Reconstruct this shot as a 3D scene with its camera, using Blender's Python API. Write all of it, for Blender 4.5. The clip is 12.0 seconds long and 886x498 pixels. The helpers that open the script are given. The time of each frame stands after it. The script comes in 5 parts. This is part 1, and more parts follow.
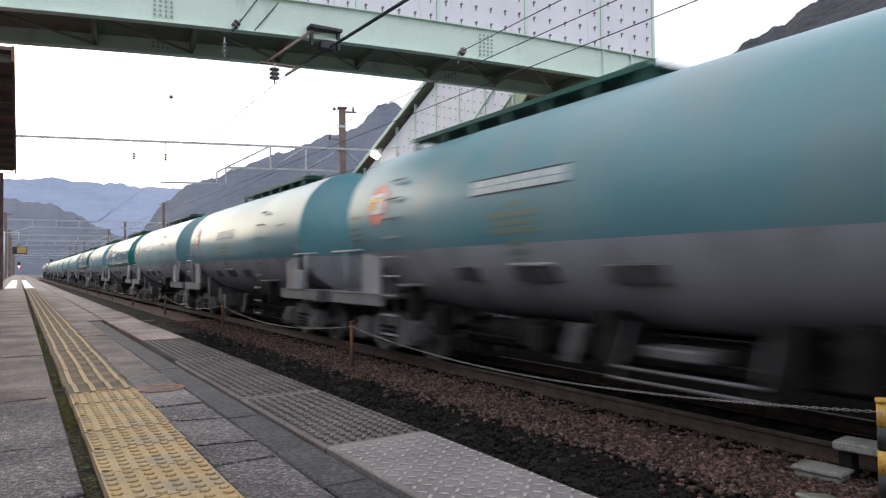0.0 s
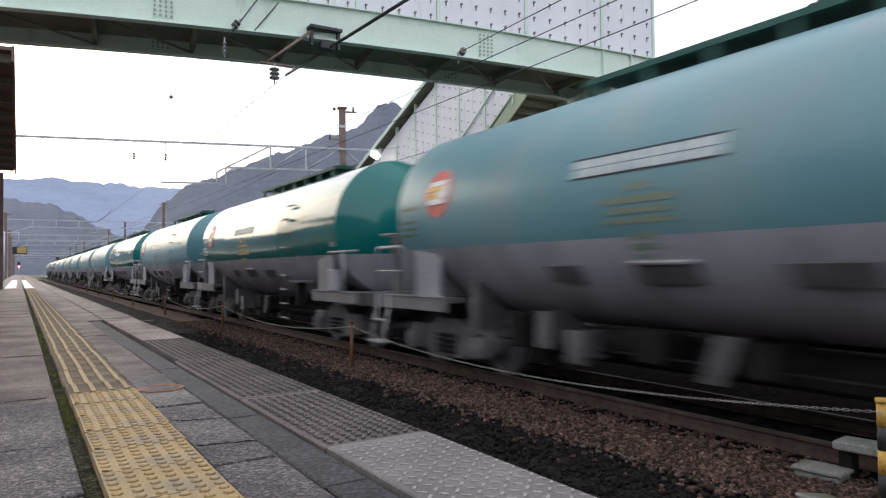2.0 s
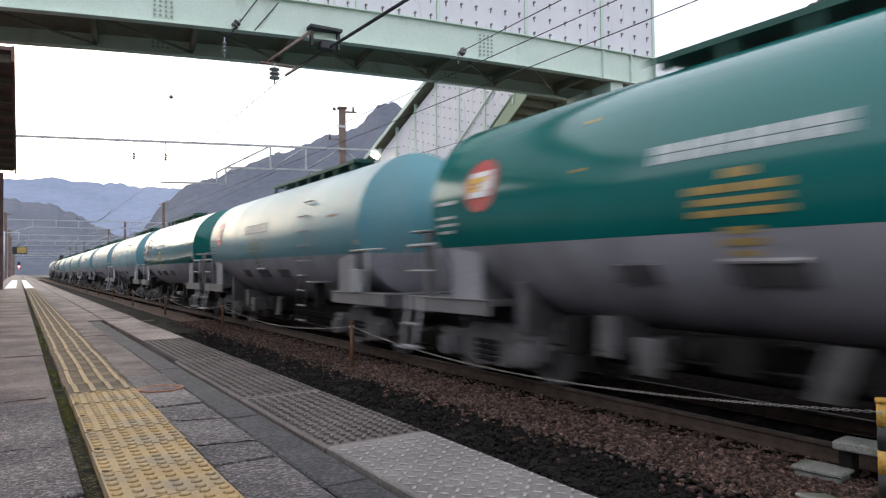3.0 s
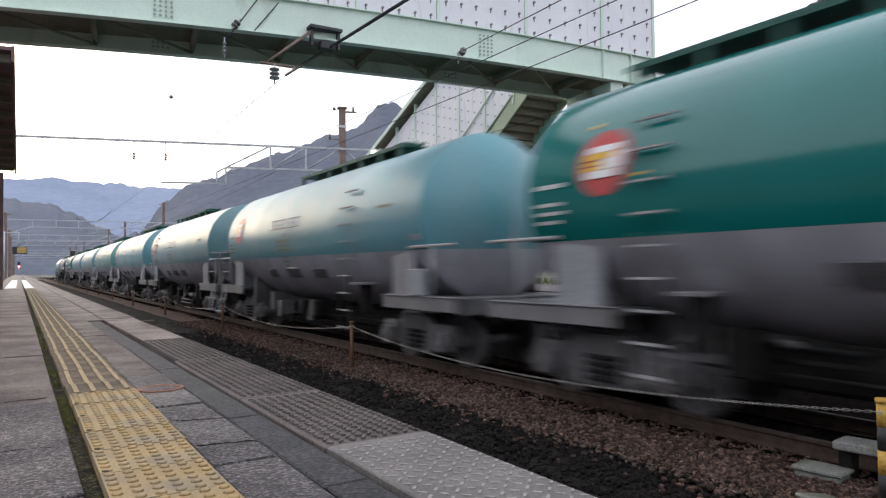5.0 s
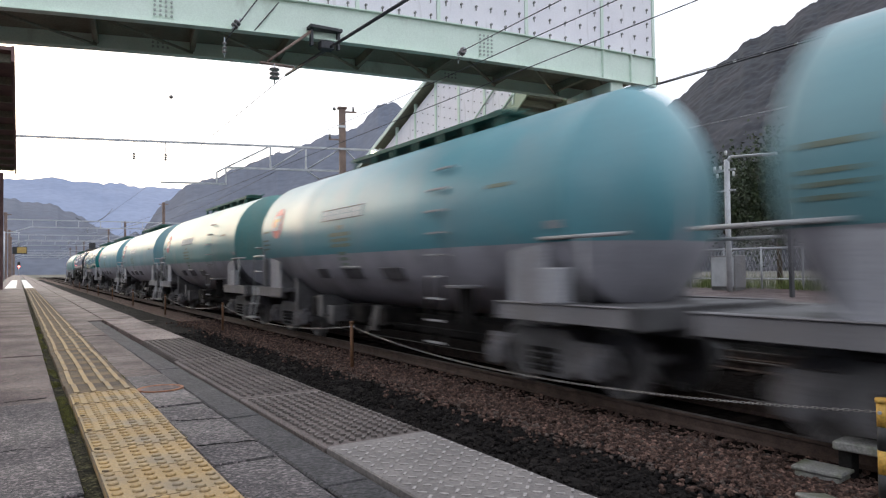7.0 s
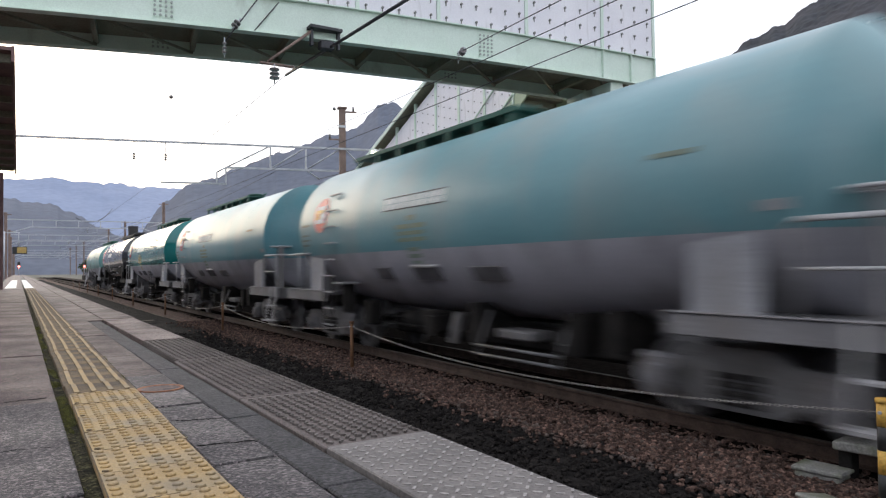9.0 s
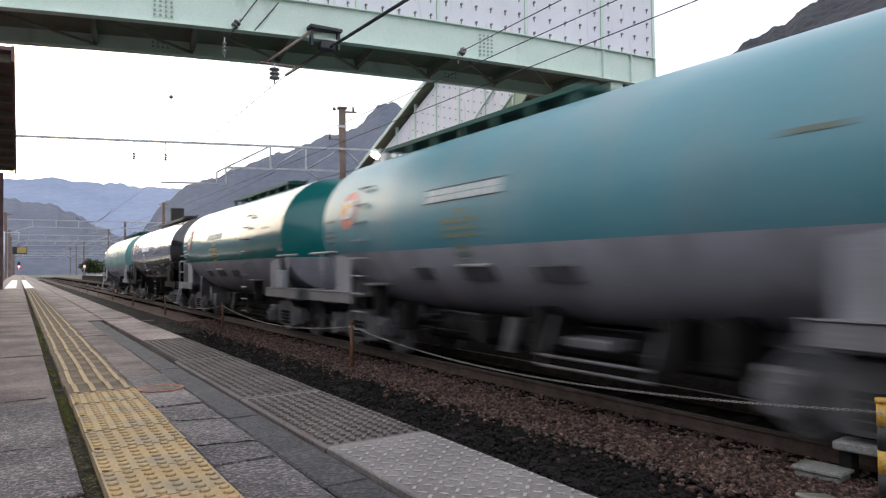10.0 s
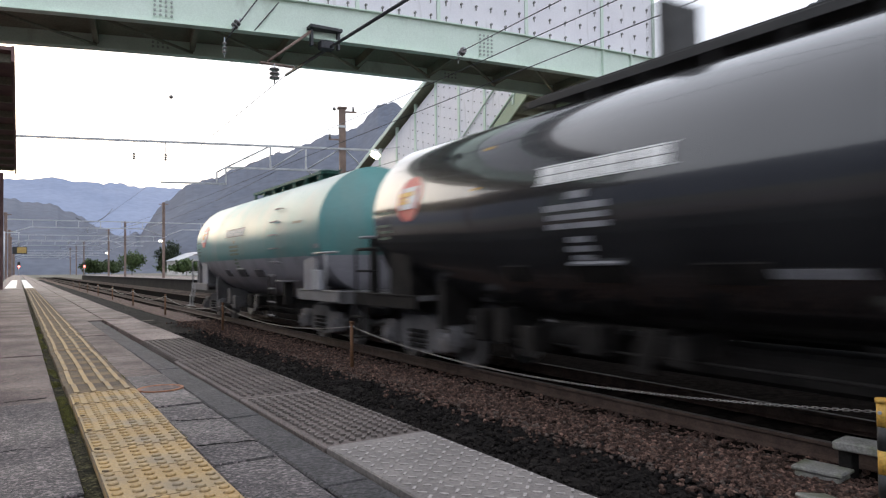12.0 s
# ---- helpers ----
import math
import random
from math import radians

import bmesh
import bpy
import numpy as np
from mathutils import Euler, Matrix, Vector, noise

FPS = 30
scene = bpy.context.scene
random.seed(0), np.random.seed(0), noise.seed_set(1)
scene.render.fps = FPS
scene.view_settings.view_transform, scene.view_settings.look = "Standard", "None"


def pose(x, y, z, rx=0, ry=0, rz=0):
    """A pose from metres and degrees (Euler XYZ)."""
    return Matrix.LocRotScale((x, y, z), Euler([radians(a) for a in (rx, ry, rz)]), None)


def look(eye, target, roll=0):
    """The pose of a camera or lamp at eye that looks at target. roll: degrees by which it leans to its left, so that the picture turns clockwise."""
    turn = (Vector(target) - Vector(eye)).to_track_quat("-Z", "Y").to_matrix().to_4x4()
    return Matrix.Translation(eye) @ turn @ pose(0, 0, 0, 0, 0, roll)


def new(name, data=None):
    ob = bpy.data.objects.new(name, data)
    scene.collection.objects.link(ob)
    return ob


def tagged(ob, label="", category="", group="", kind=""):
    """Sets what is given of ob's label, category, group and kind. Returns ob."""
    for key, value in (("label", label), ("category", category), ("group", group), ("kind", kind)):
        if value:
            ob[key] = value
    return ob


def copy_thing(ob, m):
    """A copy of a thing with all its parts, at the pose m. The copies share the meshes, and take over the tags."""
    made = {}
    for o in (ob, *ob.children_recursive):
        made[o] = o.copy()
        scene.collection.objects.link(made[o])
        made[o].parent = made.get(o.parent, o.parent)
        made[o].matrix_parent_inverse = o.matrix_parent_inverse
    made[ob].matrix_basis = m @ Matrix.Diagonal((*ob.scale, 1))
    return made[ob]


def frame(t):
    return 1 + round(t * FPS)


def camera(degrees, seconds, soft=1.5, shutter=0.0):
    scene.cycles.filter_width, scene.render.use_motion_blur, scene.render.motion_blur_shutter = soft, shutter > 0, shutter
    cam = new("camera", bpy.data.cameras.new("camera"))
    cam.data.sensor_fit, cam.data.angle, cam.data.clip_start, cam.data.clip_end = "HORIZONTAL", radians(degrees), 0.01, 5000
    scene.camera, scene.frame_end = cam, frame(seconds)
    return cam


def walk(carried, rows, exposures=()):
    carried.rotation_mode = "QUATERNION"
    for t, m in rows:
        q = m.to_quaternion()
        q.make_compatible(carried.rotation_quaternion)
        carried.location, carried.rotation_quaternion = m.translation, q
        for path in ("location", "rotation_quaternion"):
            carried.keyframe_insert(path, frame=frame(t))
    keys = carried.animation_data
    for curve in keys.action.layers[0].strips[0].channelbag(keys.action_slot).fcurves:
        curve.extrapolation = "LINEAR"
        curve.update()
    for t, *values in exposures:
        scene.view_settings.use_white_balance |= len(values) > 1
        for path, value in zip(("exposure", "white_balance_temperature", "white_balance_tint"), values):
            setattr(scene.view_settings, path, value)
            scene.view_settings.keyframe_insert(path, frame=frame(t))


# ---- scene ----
cam = camera(66.3, 12.0, 1.25, 0.6)
EYE = (0.0, 0.0, 0.595)
CAM = Matrix.Translation(EYE) @ Matrix.Rotation(radians(-32.046), 4, "Z") @ Matrix.Rotation(radians(91.567), 4, "X") @ Matrix.Rotation(radians(-0.7), 4, "Z")
walk(cam, [(0.0, CAM), (12.0, CAM)])

# ---- light: a bright veiled evening sky, no hard sun ----
world = bpy.data.worlds.new("sky")
scene.world = world
world.use_nodes = True
wn = world.node_tree
sky = wn.nodes.new("ShaderNodeTexSky")
sky.sky_type, sky.sun_disc = "NISHITA", False
sky.sun_elevation, sky.sun_rotation = radians(15), radians(-9)
sky.air_density, sky.dust_density, sky.ozone_density = 1.0, 3.0, 1.0
wn.links.new(sky.outputs[0], wn.nodes["Background"].inputs[0])
wn.nodes["Background"].inputs[1].default_value = 0.04
veil = wn.nodes.new("ShaderNodeBackground")     # even cloud cover over the whole sky
veil.inputs[0].default_value, veil.inputs[1].default_value = (0.95, 0.98, 1.08, 1), 0.84
both = wn.nodes.new("ShaderNodeAddShader")
wn.links.new(wn.nodes["Background"].outputs[0], both.inputs[0])
wn.links.new(veil.outputs[0], both.inputs[1])
wn.links.new(both.outputs[0], wn.nodes["World Output"].inputs[0])
sun_data = bpy.data.lights.new("sun", "SUN")
sun_data.energy, sun_data.angle, sun_data.color = 0.12, radians(38), (1.0, 0.98, 0.95)
sun = new("sun", sun_data)
sun.matrix_basis = look((0, 0, 60), Vector((0, 0, 60)) - Vector((-math.sin(radians(9)) * math.cos(radians(17)), math.cos(radians(9)) * math.cos(radians(17)), math.sin(radians(17)))))
scene.view_settings.exposure = 0.6


# ---- materials ----
def mat(name, c1, c2, scale=4.0, rough=0.7, bump=0.0, bump_scale=60.0, metal=0.0, fine=0.25, spread=0.0, stretch=(1, 1, 1), rough2=None, wear=None, glow=None, coat=0.0, spec=0.5, grit=None):
    """Two colours mixed by a large noise, fine grain over it, and relief. spread: a change of brightness from piece to piece."""
    m = bpy.data.materials.new(name)
    m.use_nodes = True
    nt = m.node_tree
    n, l = nt.nodes, nt.links
    b = n["Principled BSDF"]
    tc = n.new("ShaderNodeTexCoord")
    mp = n.new("ShaderNodeMapping")
    mp.inputs["Scale"].default_value = stretch
    l.new(tc.outputs["Object"], mp.inputs[0])
    big = n.new("ShaderNodeTexNoise")
    big.inputs["Scale"].default_value, big.inputs["Detail"].default_value = scale, 6
    l.new(mp.outputs[0], big.inputs[0])
    ramp = n.new("ShaderNodeValToRGB")
    ramp.color_ramp.elements[0].position, ramp.color_ramp.elements[1].position = 0.35, 0.65
    ramp.color_ramp.elements[0].color, ramp.color_ramp.elements[1].color = (*c1, 1), (*c2, 1)
    l.new(big.outputs[0], ramp.inputs[0])
    out = ramp.outputs[0]
    small = n.new("ShaderNodeTexNoise")
    small.inputs["Scale"].default_value, small.inputs["Detail"].default_value = bump_scale, 3
    l.new(tc.outputs["Object"], small.inputs[0])
    if fine:
        mr = n.new("ShaderNodeMapRange")
        mr.inputs[1].default_value, mr.inputs[2].default_value = 0.3, 0.7
        mr.inputs[3].default_value, mr.inputs[4].default_value = 1 - fine, 1 + fine
        l.new(small.outputs[0], mr.inputs[0])
        mx = n.new("ShaderNodeMix")
        mx.data_type, mx.blend_type = "RGBA", "MULTIPLY"
        mx.inputs[0].default_value = 1
        l.new(out, mx.inputs[6])
        l.new(mr.outputs[0], mx.inputs[7])
        out = mx.outputs[2]
    if spread:
        oi = n.new("ShaderNodeObjectInfo")
        geo = n.new("ShaderNodeNewGeometry")
        ad = n.new("ShaderNodeMath")
        l.new(oi.outputs["Random"], ad.inputs[0])
        l.new(geo.outputs["Random Per Island"], ad.inputs[1])
        mr = n.new("ShaderNodeMapRange")
        mr.inputs[2].default_value = 2.0
        mr.inputs[3].default_value, mr.inputs[4].default_value = 1 - spread, 1 + spread
        l.new(ad.outputs[0], mr.inputs[0])
        mx = n.new("ShaderNodeMix")
        mx.data_type, mx.blend_type = "RGBA", "MULTIPLY"
        mx.inputs[0].default_value = 1
        l.new(out, mx.inputs[6])
        l.new(mr.outputs[0], mx.inputs[7])
        out = mx.outputs[2]
    if grit:
        # stones set in the surface, each of its own brightness
        vo = n.new("ShaderNodeTexVoronoi")
        vo.inputs["Scale"].default_value = grit[0]
        l.new(tc.outputs["Object"], vo.inputs["Vector"])
        sp = n.new("ShaderNodeSeparateColor")
        l.new(vo.outputs["Color"], sp.inputs[0])
        pw = n.new("ShaderNodeMath")
        pw.operation = "POWER"
        pw.inputs[1].default_value = 2.2
        l.new(sp.outputs[0], pw.inputs[0])
        mr = n.new("ShaderNodeMapRange")
        mr.inputs[3].default_value, mr.inputs[4].default_value = grit[1], grit[2]
        l.new(pw.outputs[0], mr.inputs[0])
        mx = n.new("ShaderNodeMix")
        mx.data_type, mx.blend_type = "RGBA", "MULTIPLY"
        mx.inputs[0].default_value = 1
        l.new(out, mx.inputs[6])
        l.new(mr.outputs[0], mx.inputs[7])
        out = mx.outputs[2]
    if wear:
        colour, wscale, low, high, wst = wear
        mp2 = n.new("ShaderNodeMapping")
        mp2.inputs["Scale"].default_value = wst
        l.new(tc.outputs["Object"], mp2.inputs[0])
        wt = n.new("ShaderNodeTexNoise")
        wt.inputs["Scale"].default_value, wt.inputs["Detail"].default_value = wscale, 8
        l.new(mp2.outputs[0], wt.inputs[0])
        mr = n.new("ShaderNodeMapRange")
        mr.inputs[1].default_value, mr.inputs[2].default_value = low, high
        l.new(wt.outputs[0], mr.inputs[0])
        mx = n.new("ShaderNodeMix")
        mx.data_type = "RGBA"
        l.new(mr.outputs[0], mx.inputs[0])
        l.new(out, mx.inputs[6])
        mx.inputs[7].default_value = (*colour, 1)
        out = mx.outputs[2]
    l.new(out, b.inputs["Base Color"])
    b.inputs["Metallic"].default_value = metal
    b.inputs["Specular IOR Level"].default_value = spec
    b.inputs["Roughness"].default_value = rough
    if rough2 is not None:
        mr = n.new("ShaderNodeMapRange")
        mr.inputs[1].default_value, mr.inputs[2].default_value = 0.35, 0.65
        mr.inputs[3].default_value, mr.inputs[4].default_value = rough, rough2
        l.new(big.outputs[0], mr.inputs[0])
        l.new(mr.outputs[0], b.inputs["Roughness"])
    if coat:
        b.inputs["Coat Weight"].default_value, b.inputs["Coat Roughness"].default_value = coat, 0.08
    if bump:
        bp = n.new("ShaderNodeBump")
        bp.inputs["Strength"].default_value, bp.inputs["Distance"].default_value = bump, 0.01
        l.new(small.outputs[0], bp.inputs["Height"])
        l.new(bp.outputs[0], b.inputs["Normal"])
    if glow:
        b.inputs["Emission Color"].default_value, b.inputs["Emission Strength"].default_value = (*glow[0], 1), glow[1]
    return m


DUST = (0.22, 0.2, 0.17)
M_ASPHALT = mat("asphalt", (0.026, 0.021, 0.022), (0.048, 0.039, 0.04), 1.6, 0.7, 1.0, 110, fine=0.6, rough2=0.5, grit=(110, 0.3, 5.0))
M_JOINT = mat("mossy_joint", (0.018, 0.016, 0.011), (0.05, 0.045, 0.022), 14, 0.95, 1.0, 130, fine=0.6, spec=0.1, grit=(90, 0.4, 2.4))
M_SEAM = mat("repair_seam", (0.019, 0.017, 0.0185), (0.04, 0.036, 0.0385), 5, 0.7, 0.9, 90, fine=0.5, grit=(95, 0.5, 2.2))
M_CRACK = mat("crack_dirt", (0.008, 0.008, 0.008), (0.015, 0.014, 0.013), 9, 0.95, spec=0.1)
M_SLAB = mat("worn_slab", (0.054, 0.033, 0.03), (0.1, 0.065, 0.059), 2.2, 0.7, 0.9, 120, fine=0.4, spread=0.25, rough2=0.5, grit=(80, 0.6, 1.9))
M_PLATE = mat("checker_plate", (0.115, 0.1, 0.092), (0.17, 0.15, 0.138), 3.5, 0.65, 0.3, 90, fine=0.3, spread=0.15)
M_TREADTOP = mat("scuffed_tread", (0.24, 0.215, 0.2), (0.33, 0.3, 0.28), 5, 0.55, 0.2, 90, fine=0.2)
M_TREADTOP2 = mat("worn_tread_top", (0.08, 0.066, 0.058), (0.145, 0.122, 0.11), 3, 0.65, 0.3, 90, fine=0.3)
M_SLABTREAD = mat("worn_tread_slab", (0.07, 0.053, 0.047), (0.125, 0.098, 0.088), 2.5, 0.7, 0.6, 90, fine=0.4)
M_CONCRETE = mat("concrete", (0.08, 0.077, 0.073), (0.15, 0.145, 0.137), 0.9, 0.85, 0.5, 40, wear=((0.07, 0.065, 0.06), 1.7, 0.5, 0.75, (1, 1, 3)))
M_YELLOW = mat("tactile_yellow", (0.31, 0.2, 0.08), (0.44, 0.3, 0.125), 3.0, 0.65, 0.4, 120, spread=0.15, wear=((0.2, 0.16, 0.11), 5, 0.42, 0.7, (1, 1, 1)))
M_YELLOWDIRT = mat("tactile_dirt", (0.055, 0.04, 0.027), (0.16, 0.107, 0.053), 3.0, 0.8, 0.5, 120, fine=0.4, spread=0.15)
# shade behind the train is put into this wall colour, not soot
M_DARKWALL = mat("shade_dark_concrete", (0.01, 0.009, 0.0085), (0.022, 0.02, 0.018), 0.9, 0.9, 0.5, 40, spec=0.2)
# light reflected off the far platform, put into a white surface colour
M_GLARE_TILE = mat("tactile_glare_white", (0.7, 0.68, 0.64), (0.8, 0.79, 0.76), 3.0, 0.5, 0.3, 120)
M_MOSS = mat("moss", (0.07, 0.075, 0.014), (0.16, 0.15, 0.035), 30.0, 0.95, 1.0, 200, fine=0.5)
M_BALLAST = mat("rusty_ballast", (0.032, 0.017, 0.013), (0.118, 0.073, 0.057), 26.0, 0.9, 0.8, 90, fine=0.4, spread=0.9, spec=0.25, grit=(26, 0.5, 1.9))
# near black: the shade beneath the train is put into this colour
M_TRACKBED = mat("shade_dark_trackbed", (0.004, 0.0035, 0.0032), (0.012, 0.0102, 0.009), 9.0, 1.0, 0.9, 70, fine=0.5, spec=0.0)
M_CINDER = mat("dark_cinder", (0.006, 0.0052, 0.005), (0.018, 0.0155, 0.0142), 9.0, 0.95, 1.0, 70, fine=0.5, spread=0.5, spec=0.1)
M_STONE = mat("pale_stone", (0.07, 0.052, 0.045), (0.13, 0.103, 0.09), 20.0, 0.9, 0.5, 80, spread=0.4, spec=0.15)
M_PALE = mat("pale_concrete", (0.2, 0.195, 0.18), (0.3, 0.29, 0.27), 6.0, 0.9, 0.5, 60, wear=((0.12, 0.13, 0.08), 5, 0.45, 0.7, (1, 1, 1)))
M_FADED = mat("worn_stencil", (0.12, 0.16, 0.12), (0.17, 0.2, 0.15), 4, 0.6)
M_GROUND = mat("valley_ground", (0.06, 0.06, 0.04), (0.14, 0.13, 0.1), 0.05, 0.95, 0.3, 2, fine=0.3)
M_RAIL = mat("rusty_rail", (0.045, 0.027, 0.02), (0.08, 0.052, 0.04), 6.0, 0.75, 0.3, 60, metal=0.2)
M_RAILTOP = mat("polished_rail_top", (0.06, 0.05, 0.045), (0.1, 0.088, 0.08), 6.0, 0.8, 0.1, 60, spec=0.1)
# concrete far below its own tone, with the train's shade painted in
M_SLEEPER = mat("shade_dark_sleeper", (0.008, 0.006, 0.0054), (0.015, 0.0118, 0.01), 5.0, 1.0, 0.5, 50, spec=0.0)
M_BRIDGE = mat("pale_green_paint", (0.66, 0.78, 0.67), (0.72, 0.83, 0.73), 1.2, 0.5, 0.08, 40, fine=0.06, wear=((0.36, 0.4, 0.33), 2.2, 0.6, 0.85, (1, 1, 0.4)))
M_PANEL = mat("white_panel", (0.82, 0.8, 0.84), (0.88, 0.86, 0.89), 1.0, 0.55, 0.05, 40, fine=0.05, wear=((0.5, 0.48, 0.46), 3.0, 0.6, 0.9, (3, 3, 0.3)))
M_BOLT = mat("grey_bolt", (0.2, 0.2, 0.19), (0.3, 0.29, 0.27), 20, 0.6, metal=0.4)
M_BOLTG = mat("dusty_bolt", (0.33, 0.38, 0.33), (0.42, 0.47, 0.42), 9, 0.6)
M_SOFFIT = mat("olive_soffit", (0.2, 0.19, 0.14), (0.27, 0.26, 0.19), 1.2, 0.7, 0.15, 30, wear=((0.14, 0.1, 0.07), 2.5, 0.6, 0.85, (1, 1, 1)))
M_STAIR = mat("green_stringer", (0.42, 0.5, 0.34), (0.5, 0.58, 0.4), 1.5, 0.55, 0.1, 40, fine=0.08)
M_BROWN = mat("brown_canopy", (0.13, 0.07, 0.07), (0.19, 0.11, 0.1), 3, 0.7, 0.1, 40)
M_STEEL = mat("galvanised_steel", (0.42, 0.43, 0.45), (0.55, 0.56, 0.58), 3, 0.5, 0.1, 50, metal=0.35)
M_MAST = mat("brown_mast", (0.16, 0.11, 0.09), (0.24, 0.17, 0.14), 3, 0.7, 0.1, 50)
M_WIRE = mat("dark_wire", (0.03, 0.03, 0.035), (0.05, 0.05, 0.055), 5, 0.6)
M_INSUL = mat("insulator_porcelain", (0.1, 0.09, 0.09), (0.2, 0.18, 0.17), 9, 0.3)
M_BALL = mat("white_clamp", (0.7, 0.7, 0.7), (0.8, 0.8, 0.8), 9, 0.5)
M_CHAIN = mat("galvanised_chain", (0.22, 0.2, 0.19), (0.34, 0.32, 0.3), 12, 0.55, metal=0.4)
M_POSTY = mat("yellow_post_paint", (0.55, 0.3, 0.05), (0.62, 0.37, 0.08), 8, 0.6, 0.2, 60)
M_POSTR = mat("rusty_post", (0.1, 0.045, 0.02), (0.17, 0.08, 0.035), 8, 0.75, 0.3, 60)
M_BLACK = mat("black_paint", (0.02, 0.02, 0.02), (0.035, 0.033, 0.032), 5, 0.6)
M_FOREST = mat("forest_slope", (0.02, 0.023, 0.029), (0.034, 0.037, 0.045), 0.03, 1.0, 0.0, 0.15, fine=0.4, wear=((0.04, 0.037, 0.042), 0.03, 0.5, 0.8, (1, 1, 1)))
# distance haze is mixed into both ridge colours; there is no air volume
M_RIDGE = mat("haze_blue_far_ridge", (0.21, 0.25, 0.35), (0.25, 0.29, 0.395), 0.004, 1.0, 0.0, 0.05, fine=0.08)
M_RIDGE2 = mat("haze_blue_mid_ridge", (0.082, 0.095, 0.128), (0.112, 0.125, 0.16), 0.006, 1.0, 0.0, 0.09, fine=0.16)
M_LEAF = mat("leaf", (0.03, 0.055, 0.015), (0.08, 0.12, 0.03), 3, 0.7, spread=0.5)
M_LEAF2 = mat("dark_leaf", (0.02, 0.035, 0.015), (0.045, 0.065, 0.025), 3, 0.7, spread=0.5)
M_BARK = mat("bark", (0.07, 0.05, 0.035), (0.13, 0.1, 0.075), 8, 0.9, 0.5, 40)
M_GRASS = mat("grass", (0.08, 0.11, 0.03), (0.17, 0.2, 0.06), 3, 0.9, spread=0.5)
M_SIGN = mat("white_sign", (0.75, 0.76, 0.79), (0.8, 0.81, 0.83), 2, 0.4)
M_ORANGE = mat("orange_stripe", (0.6, 0.16, 0.05), (0.65, 0.2, 0.06), 2, 0.5)
M_INK = mat("black_ink", (0.03, 0.03, 0.035), (0.045, 0.045, 0.05), 2, 0.5)
M_GREYINK = mat("grey_ink", (0.25, 0.25, 0.27), (0.3, 0.3, 0.32), 2, 0.5)
M_LAMPGLOW = mat("lamp_glow", (0.8, 0.75, 0.6), (0.85, 0.8, 0.65), 2, 0.4, glow=((1.0, 0.93, 0.7), 6.0))
M_REDGLOW = mat("red_signal_glow", (0.8, 0.1, 0.08), (0.8, 0.12, 0.1), 2, 0.4, glow=((1.0, 0.12, 0.1), 9.0))
M_HOUSE = mat("house_wall", (0.55, 0.54, 0.52), (0.65, 0.64, 0.61), 0.8, 0.8)
M_ROOF = mat("grey_roof", (0.3, 0.32, 0.36), (0.4, 0.42, 0.46), 0.8, 0.6)
M_DARKGLASS = mat("dark_window", (0.04, 0.045, 0.05), (0.06, 0.065, 0.07), 1, 0.1)
M_REDPAINT = mat("manhole_orange", (0.2, 0.075, 0.035), (0.3, 0.12, 0.055), 20, 0.7, 0.3, 100)
# wagons
GRIME = (0.16, 0.15, 0.13)
M_TEAL = [mat("faded_teal_paint", (0.12, 0.27, 0.3), (0.15, 0.305, 0.33), 0.6, 0.3, 0.03, 14, fine=0.05, wear=((0.26, 0.29, 0.27), 1.6, 0.45, 0.9, (1, 0.6, 0.25)), rough2=0.4),
          mat("teal_green_paint", (0.095, 0.275, 0.268), (0.125, 0.31, 0.295), 0.6, 0.3, 0.03, 14, fine=0.05, wear=((0.26, 0.28, 0.24), 1.6, 0.45, 0.9, (1, 0.6, 0.25)), rough2=0.4),
          mat("blue_teal_paint", (0.09, 0.27, 0.31), (0.12, 0.305, 0.345), 0.6, 0.3, 0.03, 14, fine=0.05, wear=((0.22, 0.29, 0.3), 1.6, 0.45, 0.9, (1, 0.6, 0.25)), rough2=0.4)]
M_FRESH = mat("glossy_green_paint", (0.003, 0.135, 0.122), (0.004, 0.16, 0.145), 0.6, 0.16, 0.01, 10, fine=0.03, coat=0.15)
M_SEMI = mat("glossy_mid_green_paint", (0.008, 0.15, 0.145), (0.012, 0.175, 0.165), 0.6, 0.22, 0.01, 10, fine=0.04, coat=0.2)
M_OLDWHITE = mat("faded_white_writing", (0.46, 0.52, 0.51), (0.62, 0.65, 0.63), 14, 0.5)
M_OLDAMBER = mat("faded_amber_writing", (0.18, 0.245, 0.19), (0.24, 0.265, 0.175), 5, 0.6)
M_POCKET = mat("pocket_shade_grey", (0.09, 0.086, 0.09), (0.15, 0.142, 0.146), 4, 0.7, 0.1, 40, spec=0.2)
M_TGREY = mat("grey_tank_paint", (0.35, 0.338, 0.372), (0.42, 0.406, 0.44), 0.8, 0.42, 0.04, 20, fine=0.08, wear=((0.13, 0.12, 0.11), 1.4, 0.45, 0.9, (1, 1, 0.3)))
M_TBLACK = mat("black_tank_paint", (0.017, 0.017, 0.019), (0.027, 0.027, 0.029), 0.8, 0.2, 0.02, 14, fine=0.1, coat=1.0)
# near-black steel for underbelly gear and the black wagon's fittings
M_UNDER = mat("near_black_steel", (0.012, 0.011, 0.0105), (0.028, 0.025, 0.023), 3, 0.85, 0.3, 40, spec=0.15)
M_BOGIE = mat("grey_bogie", (0.12, 0.115, 0.12), (0.2, 0.193, 0.2), 3, 0.75, 0.2, 40, spec=0.2, wear=((0.1, 0.08, 0.065), 3, 0.45, 0.75, (1, 1, 1)))
